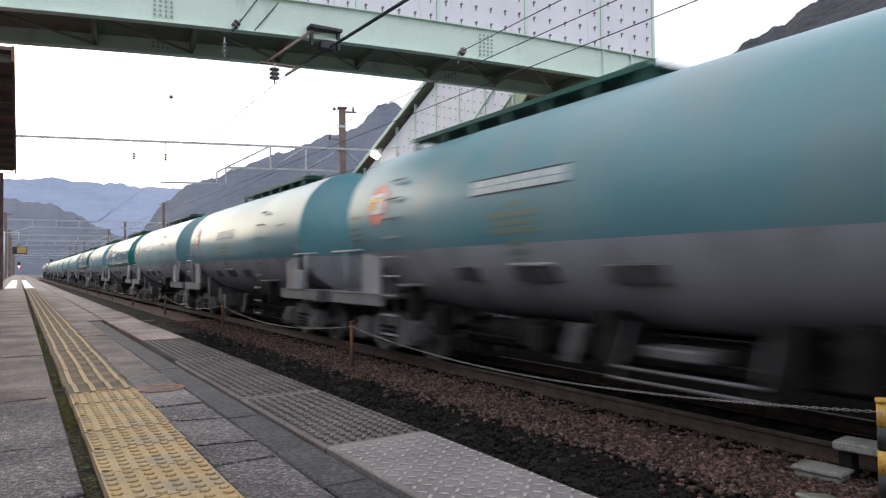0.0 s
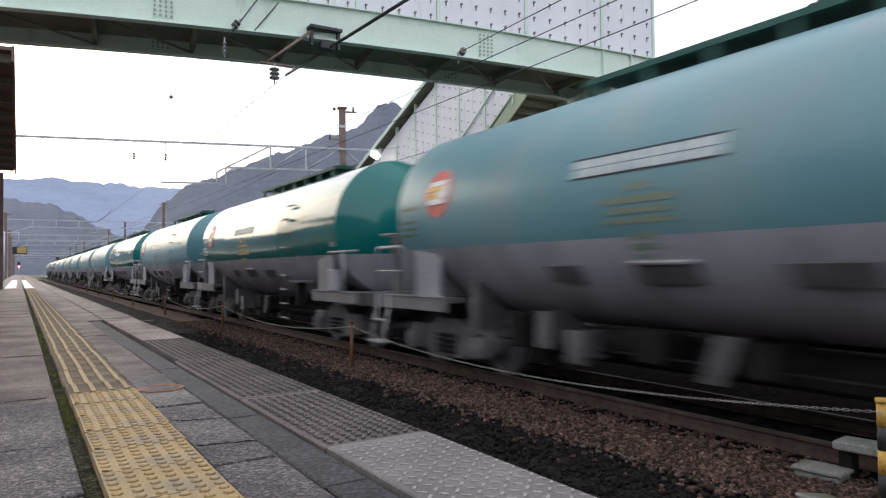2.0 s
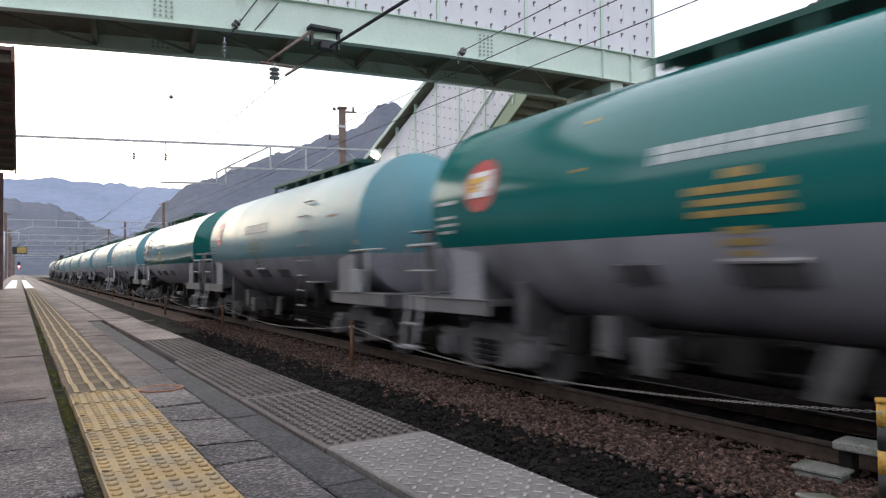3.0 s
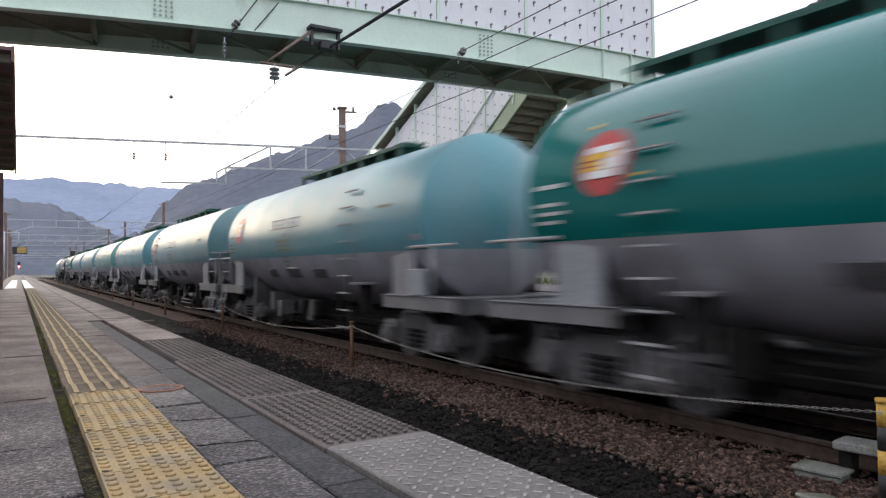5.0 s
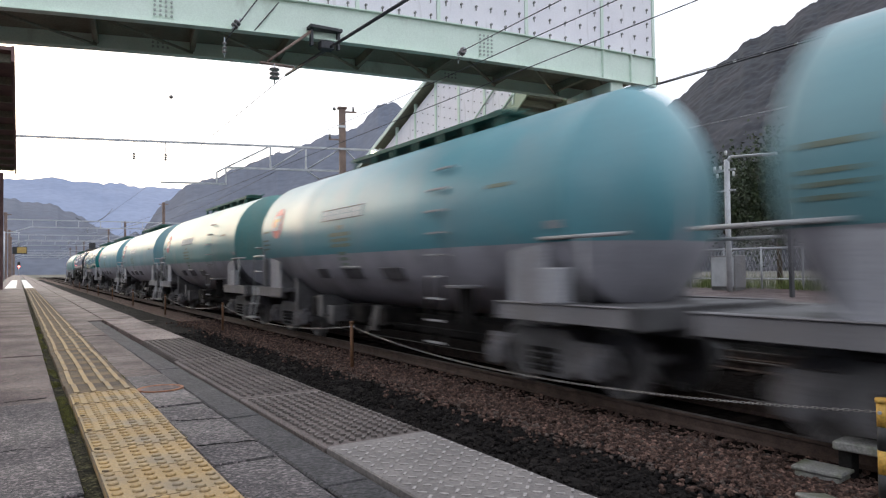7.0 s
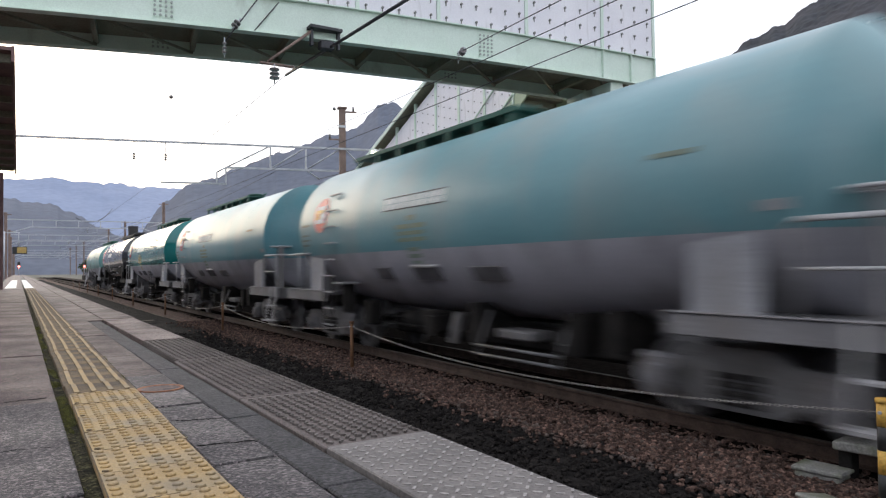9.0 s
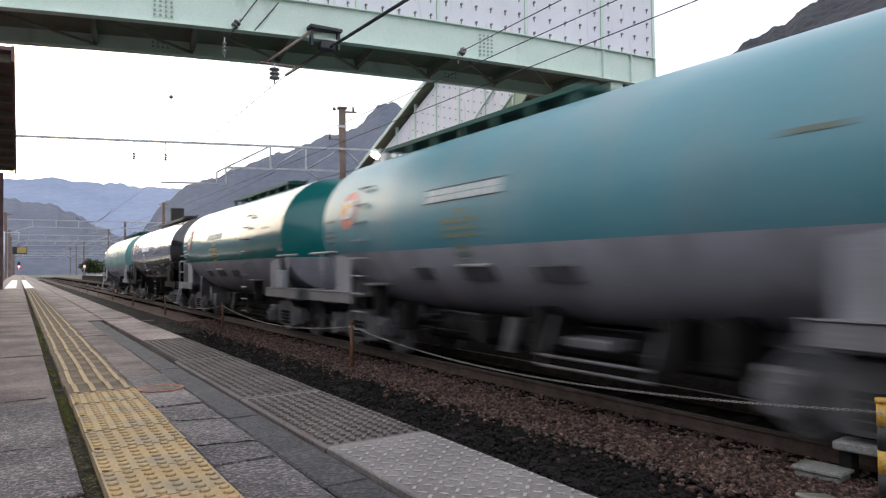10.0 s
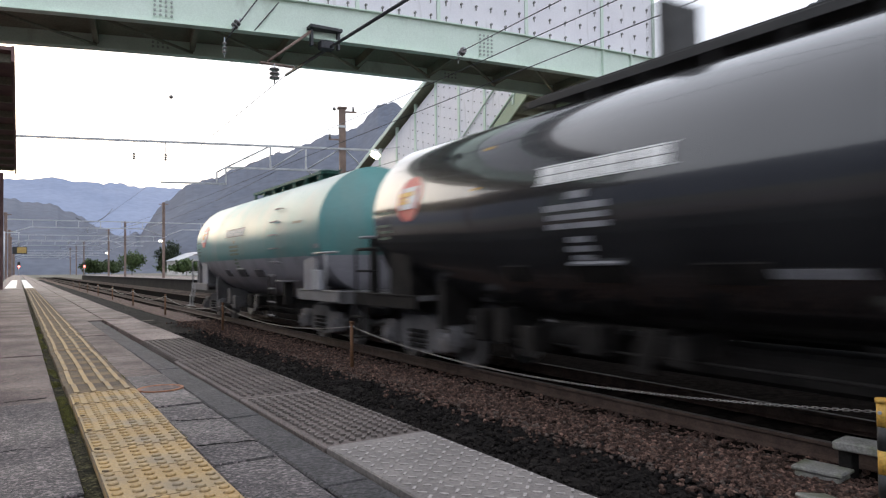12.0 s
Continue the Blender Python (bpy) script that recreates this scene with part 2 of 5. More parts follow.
M_RAILING = mat("pale_railing_paint", (0.32, 0.312, 0.315), (0.41, 0.4, 0.405), 3, 0.5, 0.05, 40, wear=((0.22, 0.2, 0.18), 3, 0.5, 0.8, (1, 1, 0.5)))
M_FRAME = mat("pale_grey_frame", (0.15, 0.143, 0.148), (0.21, 0.2, 0.205), 2, 0.55, 0.1, 40, wear=((0.17, 0.15, 0.14), 2.2, 0.45, 0.8, (1, 1, 0.5)))
M_SADDLE = mat("saddle_grey", (0.27, 0.27, 0.29), (0.35, 0.35, 0.37), 2, 0.55, 0.1, 40, wear=((0.17, 0.15, 0.14), 2.2, 0.5, 0.85, (1, 1, 0.5)))
M_SILL = mat("grimy_sill", (0.085, 0.081, 0.083), (0.145, 0.139, 0.141), 3, 0.6, 0.1, 40, wear=((0.05, 0.045, 0.042), 2.6, 0.45, 0.75, (1, 1, 1)))
M_DECKG = mat("dark_green_walkway", (0.015, 0.08, 0.06), (0.03, 0.12, 0.09), 3, 0.6, 0.1, 40)
M_WHITEP = mat("white_paint", (0.78, 0.77, 0.75), (0.84, 0.83, 0.81), 4, 0.5, wear=((0.5, 0.48, 0.45), 6, 0.6, 0.85, (1, 1, 1)))
M_REDS = mat("red_sign", (0.48, 0.045, 0.045), (0.55, 0.07, 0.065), 4, 0.4)
M_YEL = mat("amber_sign", (0.65, 0.36, 0.03), (0.7, 0.42, 0.05), 4, 0.4)
M_STENCIL = mat("amber_stencil", (0.4, 0.27, 0.08), (0.48, 0.34, 0.12), 4, 0.6)
M_TREAD = mat("dusty_wheel_steel", (0.13, 0.125, 0.125), (0.2, 0.19, 0.19), 4, 0.55, 0.1, 40, metal=0.2)


# ---- mesh helpers ----
def box(bm, x0, x1, y0, y1, z0, z1, bevel=0.0, m=0):
    vs = [bm.verts.new((x, y, z)) for z in (z0, z1) for x, y in ((x0, y0), (x1, y0), (x1, y1), (x0, y1))]
    fs = [bm.faces.new([vs[i] for i in q]) for q in ((3, 2, 1, 0), (4, 5, 6, 7), (0, 1, 5, 4), (1, 2, 6, 5), (2, 3, 7, 6), (3, 0, 4, 7))]
    for f in fs:
        f.material_index = m
    if bevel:
        es = {e for f in fs for e in f.edges}
        bmesh.ops.bevel(bm, geom=list(es), offset=bevel, segments=1, affect="EDGES", profile=0.5)
    return vs


def rod(bm, a, b, r, n=8, r2=None):
    a, b = Vector(a), Vector(b)
    d = (b - a).normalized()
    u = d.orthogonal().normalized()
    v = d.cross(u)
    r2 = r if r2 is None else r2
    rings = []
    for p, q in ((a, r), (b, r2)):
        rings.append([bm.verts.new(p + q * (math.cos(2 * math.pi * i / n) * u + math.sin(2 * math.pi * i / n) * v)) for i in range(n)])
    for i in range(n):
        f = bm.faces.new((rings[0][i], rings[0][(i + 1) % n], rings[1][(i + 1) % n], rings[1][i]))
        f.smooth = True
    bm.faces.new(rings[0][::-1])
    bm.faces.new(rings[1])


def path(bm, pts, r, n=6):
    """One bent tube through the points."""
    pts = [Vector(p) for p in pts]
    rings = []
    for i, p in enumerate(pts):
        d = (pts[min(i + 1, len(pts) - 1)] - pts[max(i - 1, 0)]).normalized()
        u = d.cross(Vector((0.31, 0.17, 0.93))).normalized()
        v = d.cross(u)
        rings.append([bm.verts.new(p + r * (math.cos(2 * math.pi * k / n) * u + math.sin(2 * math.pi * k / n) * v)) for k in range(n)])
    for a, b in zip(rings, rings[1:]):
        for k in range(n):
            bm.faces.new((a[k], a[(k + 1) % n], b[(k + 1) % n], b[k])).smooth = True
    bm.faces.new(rings[0][::-1])
    bm.faces.new(rings[-1])


def prism(bm, pts, axis, a, b):
    """A flat outline (pairs) carried from a to b along an axis."""
    def at(p, t):
        return {"x": (t, p[0], p[1]), "y": (p[0], t, p[1]), "z": (p[0], p[1], t)}[axis]
    lo = [bm.verts.new(at(p, a)) for p in pts]
    hi = [bm.verts.new(at(p, b)) for p in pts]
    n = len(pts)
    bm.faces.new(lo)
    bm.faces.new(hi[::-1])
    for i in range(n):
        bm.faces.new((lo[i], hi[i], hi[(i + 1) % n], lo[(i + 1) % n]))
    bmesh.ops.recalc_face_normals(bm, faces=bm.faces)


def mesh_of(name, bm, mats):
    me = bpy.data.meshes.new(name)
    bm.to_mesh(me)
    bm.free()
    for m in mats if isinstance(mats, (list, tuple)) else [mats]:
        me.materials.append(m)
    return me


def part(name, bm, material, parent=None, label=""):
    ob = new(name, mesh_of(name, bm, material))
    ob.parent = parent
    if label:
        ob["label"] = label
    return ob


def piece(name, me, parent, m):
    ob = new(name, me)
    ob.parent = parent
    ob.matrix_basis = m
    return ob


def thing(name, label, category, m=None, group="", kind=""):
    ob = new(name)
    ob.empty_display_size = 0.2
    if m is not None:
        ob.matrix_basis = m
    return tagged(ob, label, category, group, kind)


def boxes(*specs, bevel=0.0):
    bm = bmesh.new()
    for s in specs:
        box(bm, *s, bevel=bevel)
    return bm


def rods(*specs, n=8):
    bm = bmesh.new()
    for a, b, r in specs:
        rod(bm, a, b, r, n)
    return bm


RZ = -0.95      # top of the rails
TX = 6.5        # middle of the train's track


# ---- ground and platform ----
def build_ground():
    bm = bmesh.new()
    xs = [-3000, -600, -120, -20, -4, 1.3, 12.3, 40, 150, 600, 3000]
    ys = [-3000, -600, -100, -20, 0, 20, 60, 150, 400, 1000, 4500]
    grid = [[bm.verts.new((x, y, -1.22)) for x in xs] for y in ys]
    for j in range(len(ys) - 1):
        for i in range(len(xs) - 1):
            bm.faces.new((grid[j][i], grid[j][i + 1], grid[j + 1][i + 1], grid[j + 1][i]))
    tagged(part("ground", bm, M_GROUND), "grey-green valley ground reaching to the hills", "ground", kind="structure")
    # ballast bed with an uneven surface
    def bed(name, x0, x1, y0, y1, z, step, m, label, slope=0.0):
        bm = bmesh.new()
        nx, ny = max(2, int((x1 - x0) / step)), max(2, int((y1 - y0) / step / 1.5))
        g = []
        for j in range(ny + 1):
            row = []
            for i in range(nx + 1):
                x, y = x0 + (x1 - x0) * i / nx, y0 + (y1 - y0) * j / ny
                row.append(bm.verts.new((x, y, z + slope * i / nx + 0.035 * noise.noise((x * 2.1, y * 2.1, 3)) + 0.02 * noise.noise((x * 9, y * 9, 7)))))
            g.append(row)
        for j in range(ny):
            for i in range(nx):
                bm.faces.new((g[j][i], g[j][i + 1], g[j + 1][i + 1], g[j + 1][i]))
        tagged(part(name, bm, m), label, "ballast", kind="structure")
    bed("ground_cinder", 1.1, 4.65, -14, 26, -1.14, 0.12, M_CINDER, "dark oily cinder bed beside the platform")
    bed("ground_cinder_far", 1.1, 4.65, 26, 190, -1.14, 0.5, M_CINDER, "dark oily cinder bed beside the platform")
    bed("ground_ballast", 4.6, 5.75, -20, 26, -1.12, 0.14, M_BALLAST, "rust-brown crushed stone ballast")
    bed("ground_ballast_far", 4.6, 5.75, 26, 260, -1.12, 0.6, M_BALLAST, "rust-brown crushed stone ballast")
    # bed under and beyond the train, in the shade-dark colour
    bed("ground_trackbed", 5.7, 12.3, -20, 26, -1.12, 0.16, M_TRACKBED, "ballast between the rails, blackened for the train's shade")
    bed("ground_trackbed_far", 5.7, 12.3, 26, 260, -1.12, 0.7, M_TRACKBED, "ballast between the rails, blackened for the train's shade")


build_ground()


def stones(name, n, region, zf, m, label, r0, r1, seed):
    rng = np.random.default_rng(seed)
    t = (1 + 5 ** 0.5) / 2
    base = np.array([(0, 1, t), (0, -1, t), (0, 1, -t), (0, -1, -t), (1, t, 0), (-1, t, 0), (1, -t, 0), (-1, -t, 0), (t, 0, 1), (-t, 0, 1), (t, 0, -1), (-t, 0, -1)]) / 1.9
    tris = [(0, 1, 8), (0, 8, 4), (0, 4, 5), (0, 5, 9), (0, 9, 1), (1, 6, 8), (8, 6, 10), (8, 10, 4), (4, 10, 2), (4, 2, 5), (5, 2, 11), (5, 11, 9), (9, 11, 7), (9, 7, 1), (1, 7, 6), (3, 6, 7), (3, 7, 11), (3, 11, 2), (3, 2, 10), (3, 10, 6)]
    verts, faces = [], []
    for k in range(n):
        x, y = region(rng)
        r = rng.uniform(r0, r1)
        a = rng.uniform(0, 6.28)
        s = rng.uniform(0.6, 1.3, 3) * (1, 1, 0.75)
        p = (base + rng.uniform(-0.22, 0.22, (12, 3))) * s * r
        c, q = math.cos(a), math.sin(a)
        p = p @ np.array([(c, q, 0), (-q, c, 0), (0, 0, 1)])
        verts.extend((p + (x, y, zf(x, y) + 0.25 * r)).tolist())
        faces.extend([tuple(i + 12 * k for i in f) for f in tris])
    me = bpy.data.meshes.new(name)
    me.from_pydata(verts, [], faces)
    me.materials.append(m)
    tagged(new(name, me), label, "ballast", kind="stuff")


def near_y(rng, y0, y1):
    return y0 + (y1 - y0) * rng.random() ** 1.8


stones("ballast_stones", 15000, lambda g: (min(5.85, 5.15 + 0.34 * g.normal()), near_y(g, 1.5, 24)), lambda x, y: -1.115, M_BALLAST, "loose rust-brown ballast stones", 0.016, 0.036, 1)
stones("cinder_stones", 9000, lambda g: (g.uniform(3.2, 4.8), near_y(g, 1.5, 20)), lambda x, y: -1.135, M_CINDER, "loose blackened stones", 0.014, 0.034, 2)
stones("pale_stones", 1100, lambda g: (g.uniform(4.45, 5.75), near_y(g, 1.5, 14)), lambda x, y: -1.11, M_STONE, "scattered paler stones among the ballast", 0.014, 0.03, 3)


def build_platform():
    bm = bmesh.new()
    box(bm, -6.0, 1.2, -14, 230, -1.25, -0.06)
    plat = tagged(part("platform", bm, M_CONCRETE), "worn low station platform of asphalt and concrete slabs", "platform", kind="structure")
    # overhanging edge course
    rng = random.Random(5)
    y = -3.0
    joints = [-13.0, -11.2, -9.4, -7.6, -5.8, -4.0, -2.0, -0.85, 0.25, 1.1, 2.145, 3.19, 4.77, 6.3, 7.9, 9.5, 11.1]
    while joints[-1] < 60:
        joints.append(joints[-1] + 1.6)
    for k, (a, b) in enumerate(zip(joints, joints[1:])):
        bm = boxes((0.872 if b < 5 else 0.9, 1.262 + rng.uniform(-0.008, 0.008), a + 0.004, b - 0.004, -0.07, rng.uniform(-0.004, 0.004)), bevel=0.004)
        slab = part("edge_slab", bm, M_PLATE if b < 2.2 else M_SLABTREAD if b < 6.5 else M_SLAB, plat)
        if 0.2 < a < 6:
            bm = bmesh.new()
            p = 0.042
            nx, ny = 9, int((b - a - 0.04) / p)
            for j in range(ny):
                for i in range(nx):
                    x, yy = 0.882 + p * (i + 0.5), a + 0.02 + p * (j + 0.5)
                    vs = box(bm, -0.0125, 0.0125, -0.0042, 0.0042, -0.001, 0.006)
                    bmesh.ops.transform(bm, matrix=Matrix.Translation((x, yy, 0)) @ Matrix.Rotation(radians(45 if (i + j) % 2 else -45), 4, "Z"), verts=vs)
            tr = part("tread_pattern", bm, M_TREADTOP if b < 2.2 else M_TREADTOP2, plat)
            tr["kind"] = "stuff"
    bm = boxes((0.86, 1.24, 60, 230, -0.07, 0.0))
    part("edge_course", bm, M_SLAB, plat)
    # asphalt fields, patched
    fields = [(0.508, 0.712, -13, 2.15), (0.508, 0.712, 2.158, 3.05), (0.508, 0.712, 3.058, 3.2)]
    yy = 3.2
    while yy < 40:
        d = rng.uniform(0.9, 2.2)
        fields.append((0.508, 0.712 if yy < 8.5 else 0.89, yy + 0.006, yy + d))
        yy += d
    for x0, x1, a, b in fields:
        part("asphalt_patch", boxes((x0, x1, a, b, -0.07, rng.uniform(-0.006, 0.002)), bevel=0.004), M_ASPHALT if a < 3.3 else M_SLAB, plat)
    yy = -13.0
    while yy < 9.2:
        d = rng.uniform(0.5, 1.3)
        part("repair_seam", boxes((0.722 + rng.uniform(-0.006, 0.006), 0.858, yy + 0.004, yy + d, -0.07, -0.008 + rng.uniform(-0.004, 0.004)), bevel=0.006), M_SEAM, plat)
        yy += d
    # cracks filled with dirt
    for x0, y0, x1, y1 in ((0.51, 2.42, 0.71, 2.36), (0.52, 2.86, 0.7, 2.8), (-0.4, 2.75, 0.1, 2.68), (-0.6, 3.6, 0.11, 3.75)):
        bm = bmesh.new()
        n = 14
        pts = [Vector((x0 + (x1 - x0) * i / n + rng.uniform(-0.008, 0.008), y0 + (y1 - y0) * i / n + rng.uniform(-0.012, 0.012), 0.0012)) for i in range(n + 1)]
        for a, b in zip(pts, pts[1:]):
            rod(bm, a, b, rng.uniform(0.001, 0.0024), 5)
        part("crack", bm, M_CRACK, plat, "dark dirt-filled crack")
    yy = -13.0
    while yy < 40:
        d = rng.uniform(1.4, 2.4)
        part("asphalt_patch", boxes((-2.4, 0.152, yy + 0.006, yy + d, -0.07, rng.uniform(-0.006, 0.002)), bevel=0.004), M_ASPHALT if yy < 3.2 else M_SLAB, plat)
        yy += d
    part("asphalt_far", boxes((0.508, 0.86, 40, 230, -0.07, -0.002), (-2.4, 0.19, 40, 230, -0.07, -0.002), (-6, -2.4, -14, 230, -0.07, -0.003)), M_SLAB, plat)
    part("joint_strip", boxes((0.152, 0.2, -13, 40, -0.07, -0.014)), M_JOINT, plat)
    # rim under the edge
    part("edge_lip", boxes((1.2, 1.235, -14, 230, -0.3, -0.08), bevel=0.01), M_CONCRETE, plat)
    # tactile strip
    bm = bmesh.new()
    box(bm, -0.149, 0.149, -0.149, 0.149, -0.06, 0.008, bevel=0.003)
    for i in range(6):
        for j in range(6):
            x, y2 = -0.125 + 0.05 * i, -0.125 + 0.05 * j
            n0 = len(bm.faces)
            rod(bm, (x, y2, 0.008), (x, y2, 0.0135), 0.0155, 9, 0.011)
            bm.faces.ensure_lookup_table()
            for f in bm.faces[n0:]:
                f.material_index = 1
    dots = mesh_of("dotted_tile", bm, [M_YELLOWDIRT, M_YELLOW])
    bm = bmesh.new()
    box(bm, -0.149, 0.149, -0.149, 0.149, -0.06, 0.008, bevel=0.003)
    for i in range(4):
        x = -0.1125 + 0.075 * i
        box(bm, x - 0.015, x + 0.015, -0.147, 0.147, 0.006, 0.0145, bevel=0.004, m=1)
    bars = mesh_of("barred_tile", bm, [M_YELLOWDIRT, M_YELLOW])
    bm = bmesh.new()
    box(bm, -0.149, 0.149, -0.149, 0.149, -0.06, 0.008, bevel=0.003)
    pale = mesh_of("glare_tile", bm, M_GLARE_TILE)
    for k in range(-30, 210):
        y2 = 0.55 + 0.302 * k
        # beyond 30 m the yellow tiles turn white for the reflected light
        me = dots if y2 < 3.6 else bars if y2 < 30 else pale
        piece("tile", me, plat, pose(0.352 + rng.uniform(-0.004, 0.004), y2, rng.uniform(-0.002, 0.002), rng.uniform(-0.4, 0.4), rng.uniform(-0.4, 0.4), rng.uniform(-0.5, 0.5)))
    # second strip of reflected light, laid on as a white sheet
    part("glare_band", boxes((-0.45, -0.08, 31, 62, -0.01, 0.004)), M_GLARE_TILE, plat, "white band on the platform, a painted light reflection")
    # moss in the joint
    rngm = np.random.default_rng(4)
    verts, faces = [], []
    for k in range(26000):
        y2 = 1.3 + 7.5 * rngm.random() ** 1.5
        edge = rngm.random() < 0.2
        x = (0.505 + 0.006 * rngm.normal()) if edge else (0.176 + 0.014 * rngm.normal())
        if noise.noise((y2 * 3.2, x * 14, 1)) + 0.5 * noise.noise((y2 * 11, x * 30, 4)) < (0.3 if edge else 0.05):
            continue
        h, q = rngm.uniform(0.003, 0.013) * (0.6 if edge else 1), rngm.uniform(0.0008, 0.002)
        a, d = rngm.uniform(0, 6.28), rngm.normal(0, 0.005, 2)
        b = len(verts)
        z = -0.004 if edge else -0.015
        verts += [(x - q * math.cos(a), y2 - q * math.sin(a), z), (x + q * math.cos(a), y2 + q * math.sin(a), z), (x + d[0], y2 + d[1], z + h)]
        faces.append((b, b + 1, b + 2))
    me = bpy.data.meshes.new("moss")
    me.from_pydata(verts, [], faces)
    me.materials.append(M_MOSS)
    m = new("moss", me)
    m.parent = plat
    m["label"] = "yellow-green moss in the joint beside the tactile strip"
    m["kind"] = "stuff"


build_platform()


def build_far_platform():
    bm = boxes((12.3, 19, -40, 175, -1.25, -0.17))
    fp = tagged(part("far_platform", bm, M_DARKWALL), "weathered concrete island platform across the tracks", "platform", kind="structure")
    y = -40.0
    me = mesh_of("edge_slab", boxes((12.1, 12.75, 0.01, 1.99, -0.19, -0.15), bevel=0.01), M_CONCRETE)
    while y < 175:
        piece("edge_slab", me, fp, pose(0, y, 0))
        y += 2
    part("surface", boxes((12.75, 18.9, -40, 175, -0.18, -0.155)), M_SLAB, fp)


build_far_platform()


def build_track(cx, y0, y1, label):
    tr = thing("railway_track", label, "track", kind="structure")
    prof = [(-0.062, -0.153), (0.062, -0.153), (0.062, -0.14), (0.012, -0.12), (0.009, -0.045), (0.033, -0.03), (0.033, -0.003), (-0.033, -0.003), (-0.033, -0.03), (-0.009, -0.045), (-0.012, -0.12), (-0.062, -0.14)]
    for s in (-1, 1):
        bm = bmesh.new()
        prism(bm, [(cx + s * 0.566 + a, RZ + b) for a, b in prof], "y", y0, y1)
        r = part("rail", bm, M_RAIL, tr)
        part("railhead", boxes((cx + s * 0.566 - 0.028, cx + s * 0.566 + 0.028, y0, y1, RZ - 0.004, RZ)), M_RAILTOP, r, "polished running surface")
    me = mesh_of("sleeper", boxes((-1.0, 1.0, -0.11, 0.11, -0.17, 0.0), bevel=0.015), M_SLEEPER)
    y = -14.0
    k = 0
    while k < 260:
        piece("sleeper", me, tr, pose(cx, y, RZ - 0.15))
        y += 0.62
        k += 1


build_track(TX, -60, 260, "running track with rusty rails on concrete sleepers")
build_track(10.35, -60, 260, "second track with rusty rails on concrete sleepers")


# ---- mountains ----
def ridge(name, dist, depth, crest, m, label, rough, seed, floor=-3.0, rows=50):
    """A wooded slope: azimuth (degrees from the track, to the right) and height of the crest, joined and roughened."""
    az = np.array([c[0] for c in crest], float)
    hz = np.array([c[1] for c in crest], float)
    n = int((az[-1] - az[0]) / 0.16)
    bm = bmesh.new()
    g = []
    for j in range(rows + 1):
        f = j / rows
        row = []
        for i in range(n + 1):
            a = az[0] + (az[-1] - az[0]) * i / n
            h = float(np.interp(a, az, hz))
            wob = rough * (noise.noise((a * 0.7, seed, 0)) + 0.4 * noise.noise((a * 2.3, seed, 1)) + 0.16 * noise.noise((a * 9, seed, 2)))
            d = dist - depth * (1 - f)
            sx, sy = a * dist / 57.3, f * (depth + h)
            fold = noise.noise((sx / (dist * 0.16), sy / (dist * 0.2), seed + 5)) + 0.5 * noise.noise((sx / (dist * 0.06), sy / (dist * 0.08), seed + 9))
            d -= depth * (0.05 if dist < 500 else 0.02) * fold * (1 - f) * min(1.0, 4 * f)
            trees = (rough if dist < 500 else 0.3 * rough) * (0.16 * noise.noise((sx / (dist * 0.02), sy / (dist * 0.02), seed)) + 0.2 * noise.noise((sx / (dist * 0.009), sy / (dist * 0.009), seed + 3)))
            z = floor + (h + wob * f - floor) * f ** 0.9 + (trees if j else 0)
            r = radians(a)
            row.append(bm.verts.new((d * math.sin(r), d * math.cos(r), z)))
        g.append(row)
    for j in range(rows):
        for i in range(n):
            fa = bm.faces.new((g[j][i], g[j][i + 1], g[j + 1][i + 1], g[j + 1][i]))
            fa.smooth = True
    tagged(part(name, bm, m), label, "mountain", kind="structure")


def el(dist, deg):
    return 0.6 + dist * math.tan(radians(deg))


# these slopes carry their haze in the base colour
ridge("backdrop_far_ridge", 2600, 900, [(-40, el(2600, 5)), (-8, el(2600, 6.3)), (-1, el(2600, 6.6)), (2, el(2600, 6.9)), (7, el(2600, 6.6)), (11, el(2600, 6.4)), (15, el(2600, 6.9)), (22, el(2600, 7.5)), (40, el(2600, 7))], M_RIDGE, "distant mountain ridge with blue haze painted in", 12, 2)
ridge("backdrop_mid_ridge", 1100, 500, [(-50, el(1100, 4)), (-4, el(1100, 5.6)), (2, el(1100, 5.0)), (5.5, el(1100, 3.2)), (8, el(1100, 2.6)), (9, el(1100, 4.6)), (11.5, el(1100, 6.9)), (13.5, el(1100, 7.5)), (16, el(1100, 8.5)), (19, el(1100, 9.7)), (22, el(1100, 10.8)), (25, el(1100, 11.8)), (26.6, el(1100, 13.4)), (28, el(1100, 14.0)), (29.5, el(1100, 12.6)), (36, el(1100, 11)), (44, el(1100, 12)), (50, el(1100, 12.5)), (60, el(1100, 12))], M_RIDGE2, "wooded mountainside with blue-grey haze painted in", 9, 6)
ridge("backdrop_near_hill", 420, 240, [(40, el(420, 1)), (46, el(420, 8)), (50, el(420, 12.0)), (53.5, el(420, 14.8)), (56, el(420, 16.3)), (60, el(420, 18.2)), (66, el(420, 20.5)), (75, el(420, 22)), (95, el(420, 20)), (120, el(420, 12))], M_FOREST, "dark steep wooded hillside behind the station", 4, 9, rows=170)
# out of view; its height is set to keep low sky off the tanks
ridge("backdrop_left_hill", 900, 500, [(-165, el(900, 6)), (-135, el(900, 16)), (-100, el(900, 19)), (-60, el(900, 17)), (-35, el(900, 11)), (-20, el(900, 6)), (-6, el(900, 2))], M_RIDGE2, "unseen wooded hillside beyond the platform", 8, 13, rows=12)


# ---- footbridge ----
BR = Matrix.Translation((0, 14.03, 0)) @ Matrix.Rotation(radians(-7.97), 4, "Z")


def camber(u):
    return 5.41 - 0.0028 * (u - 7.2) ** 2


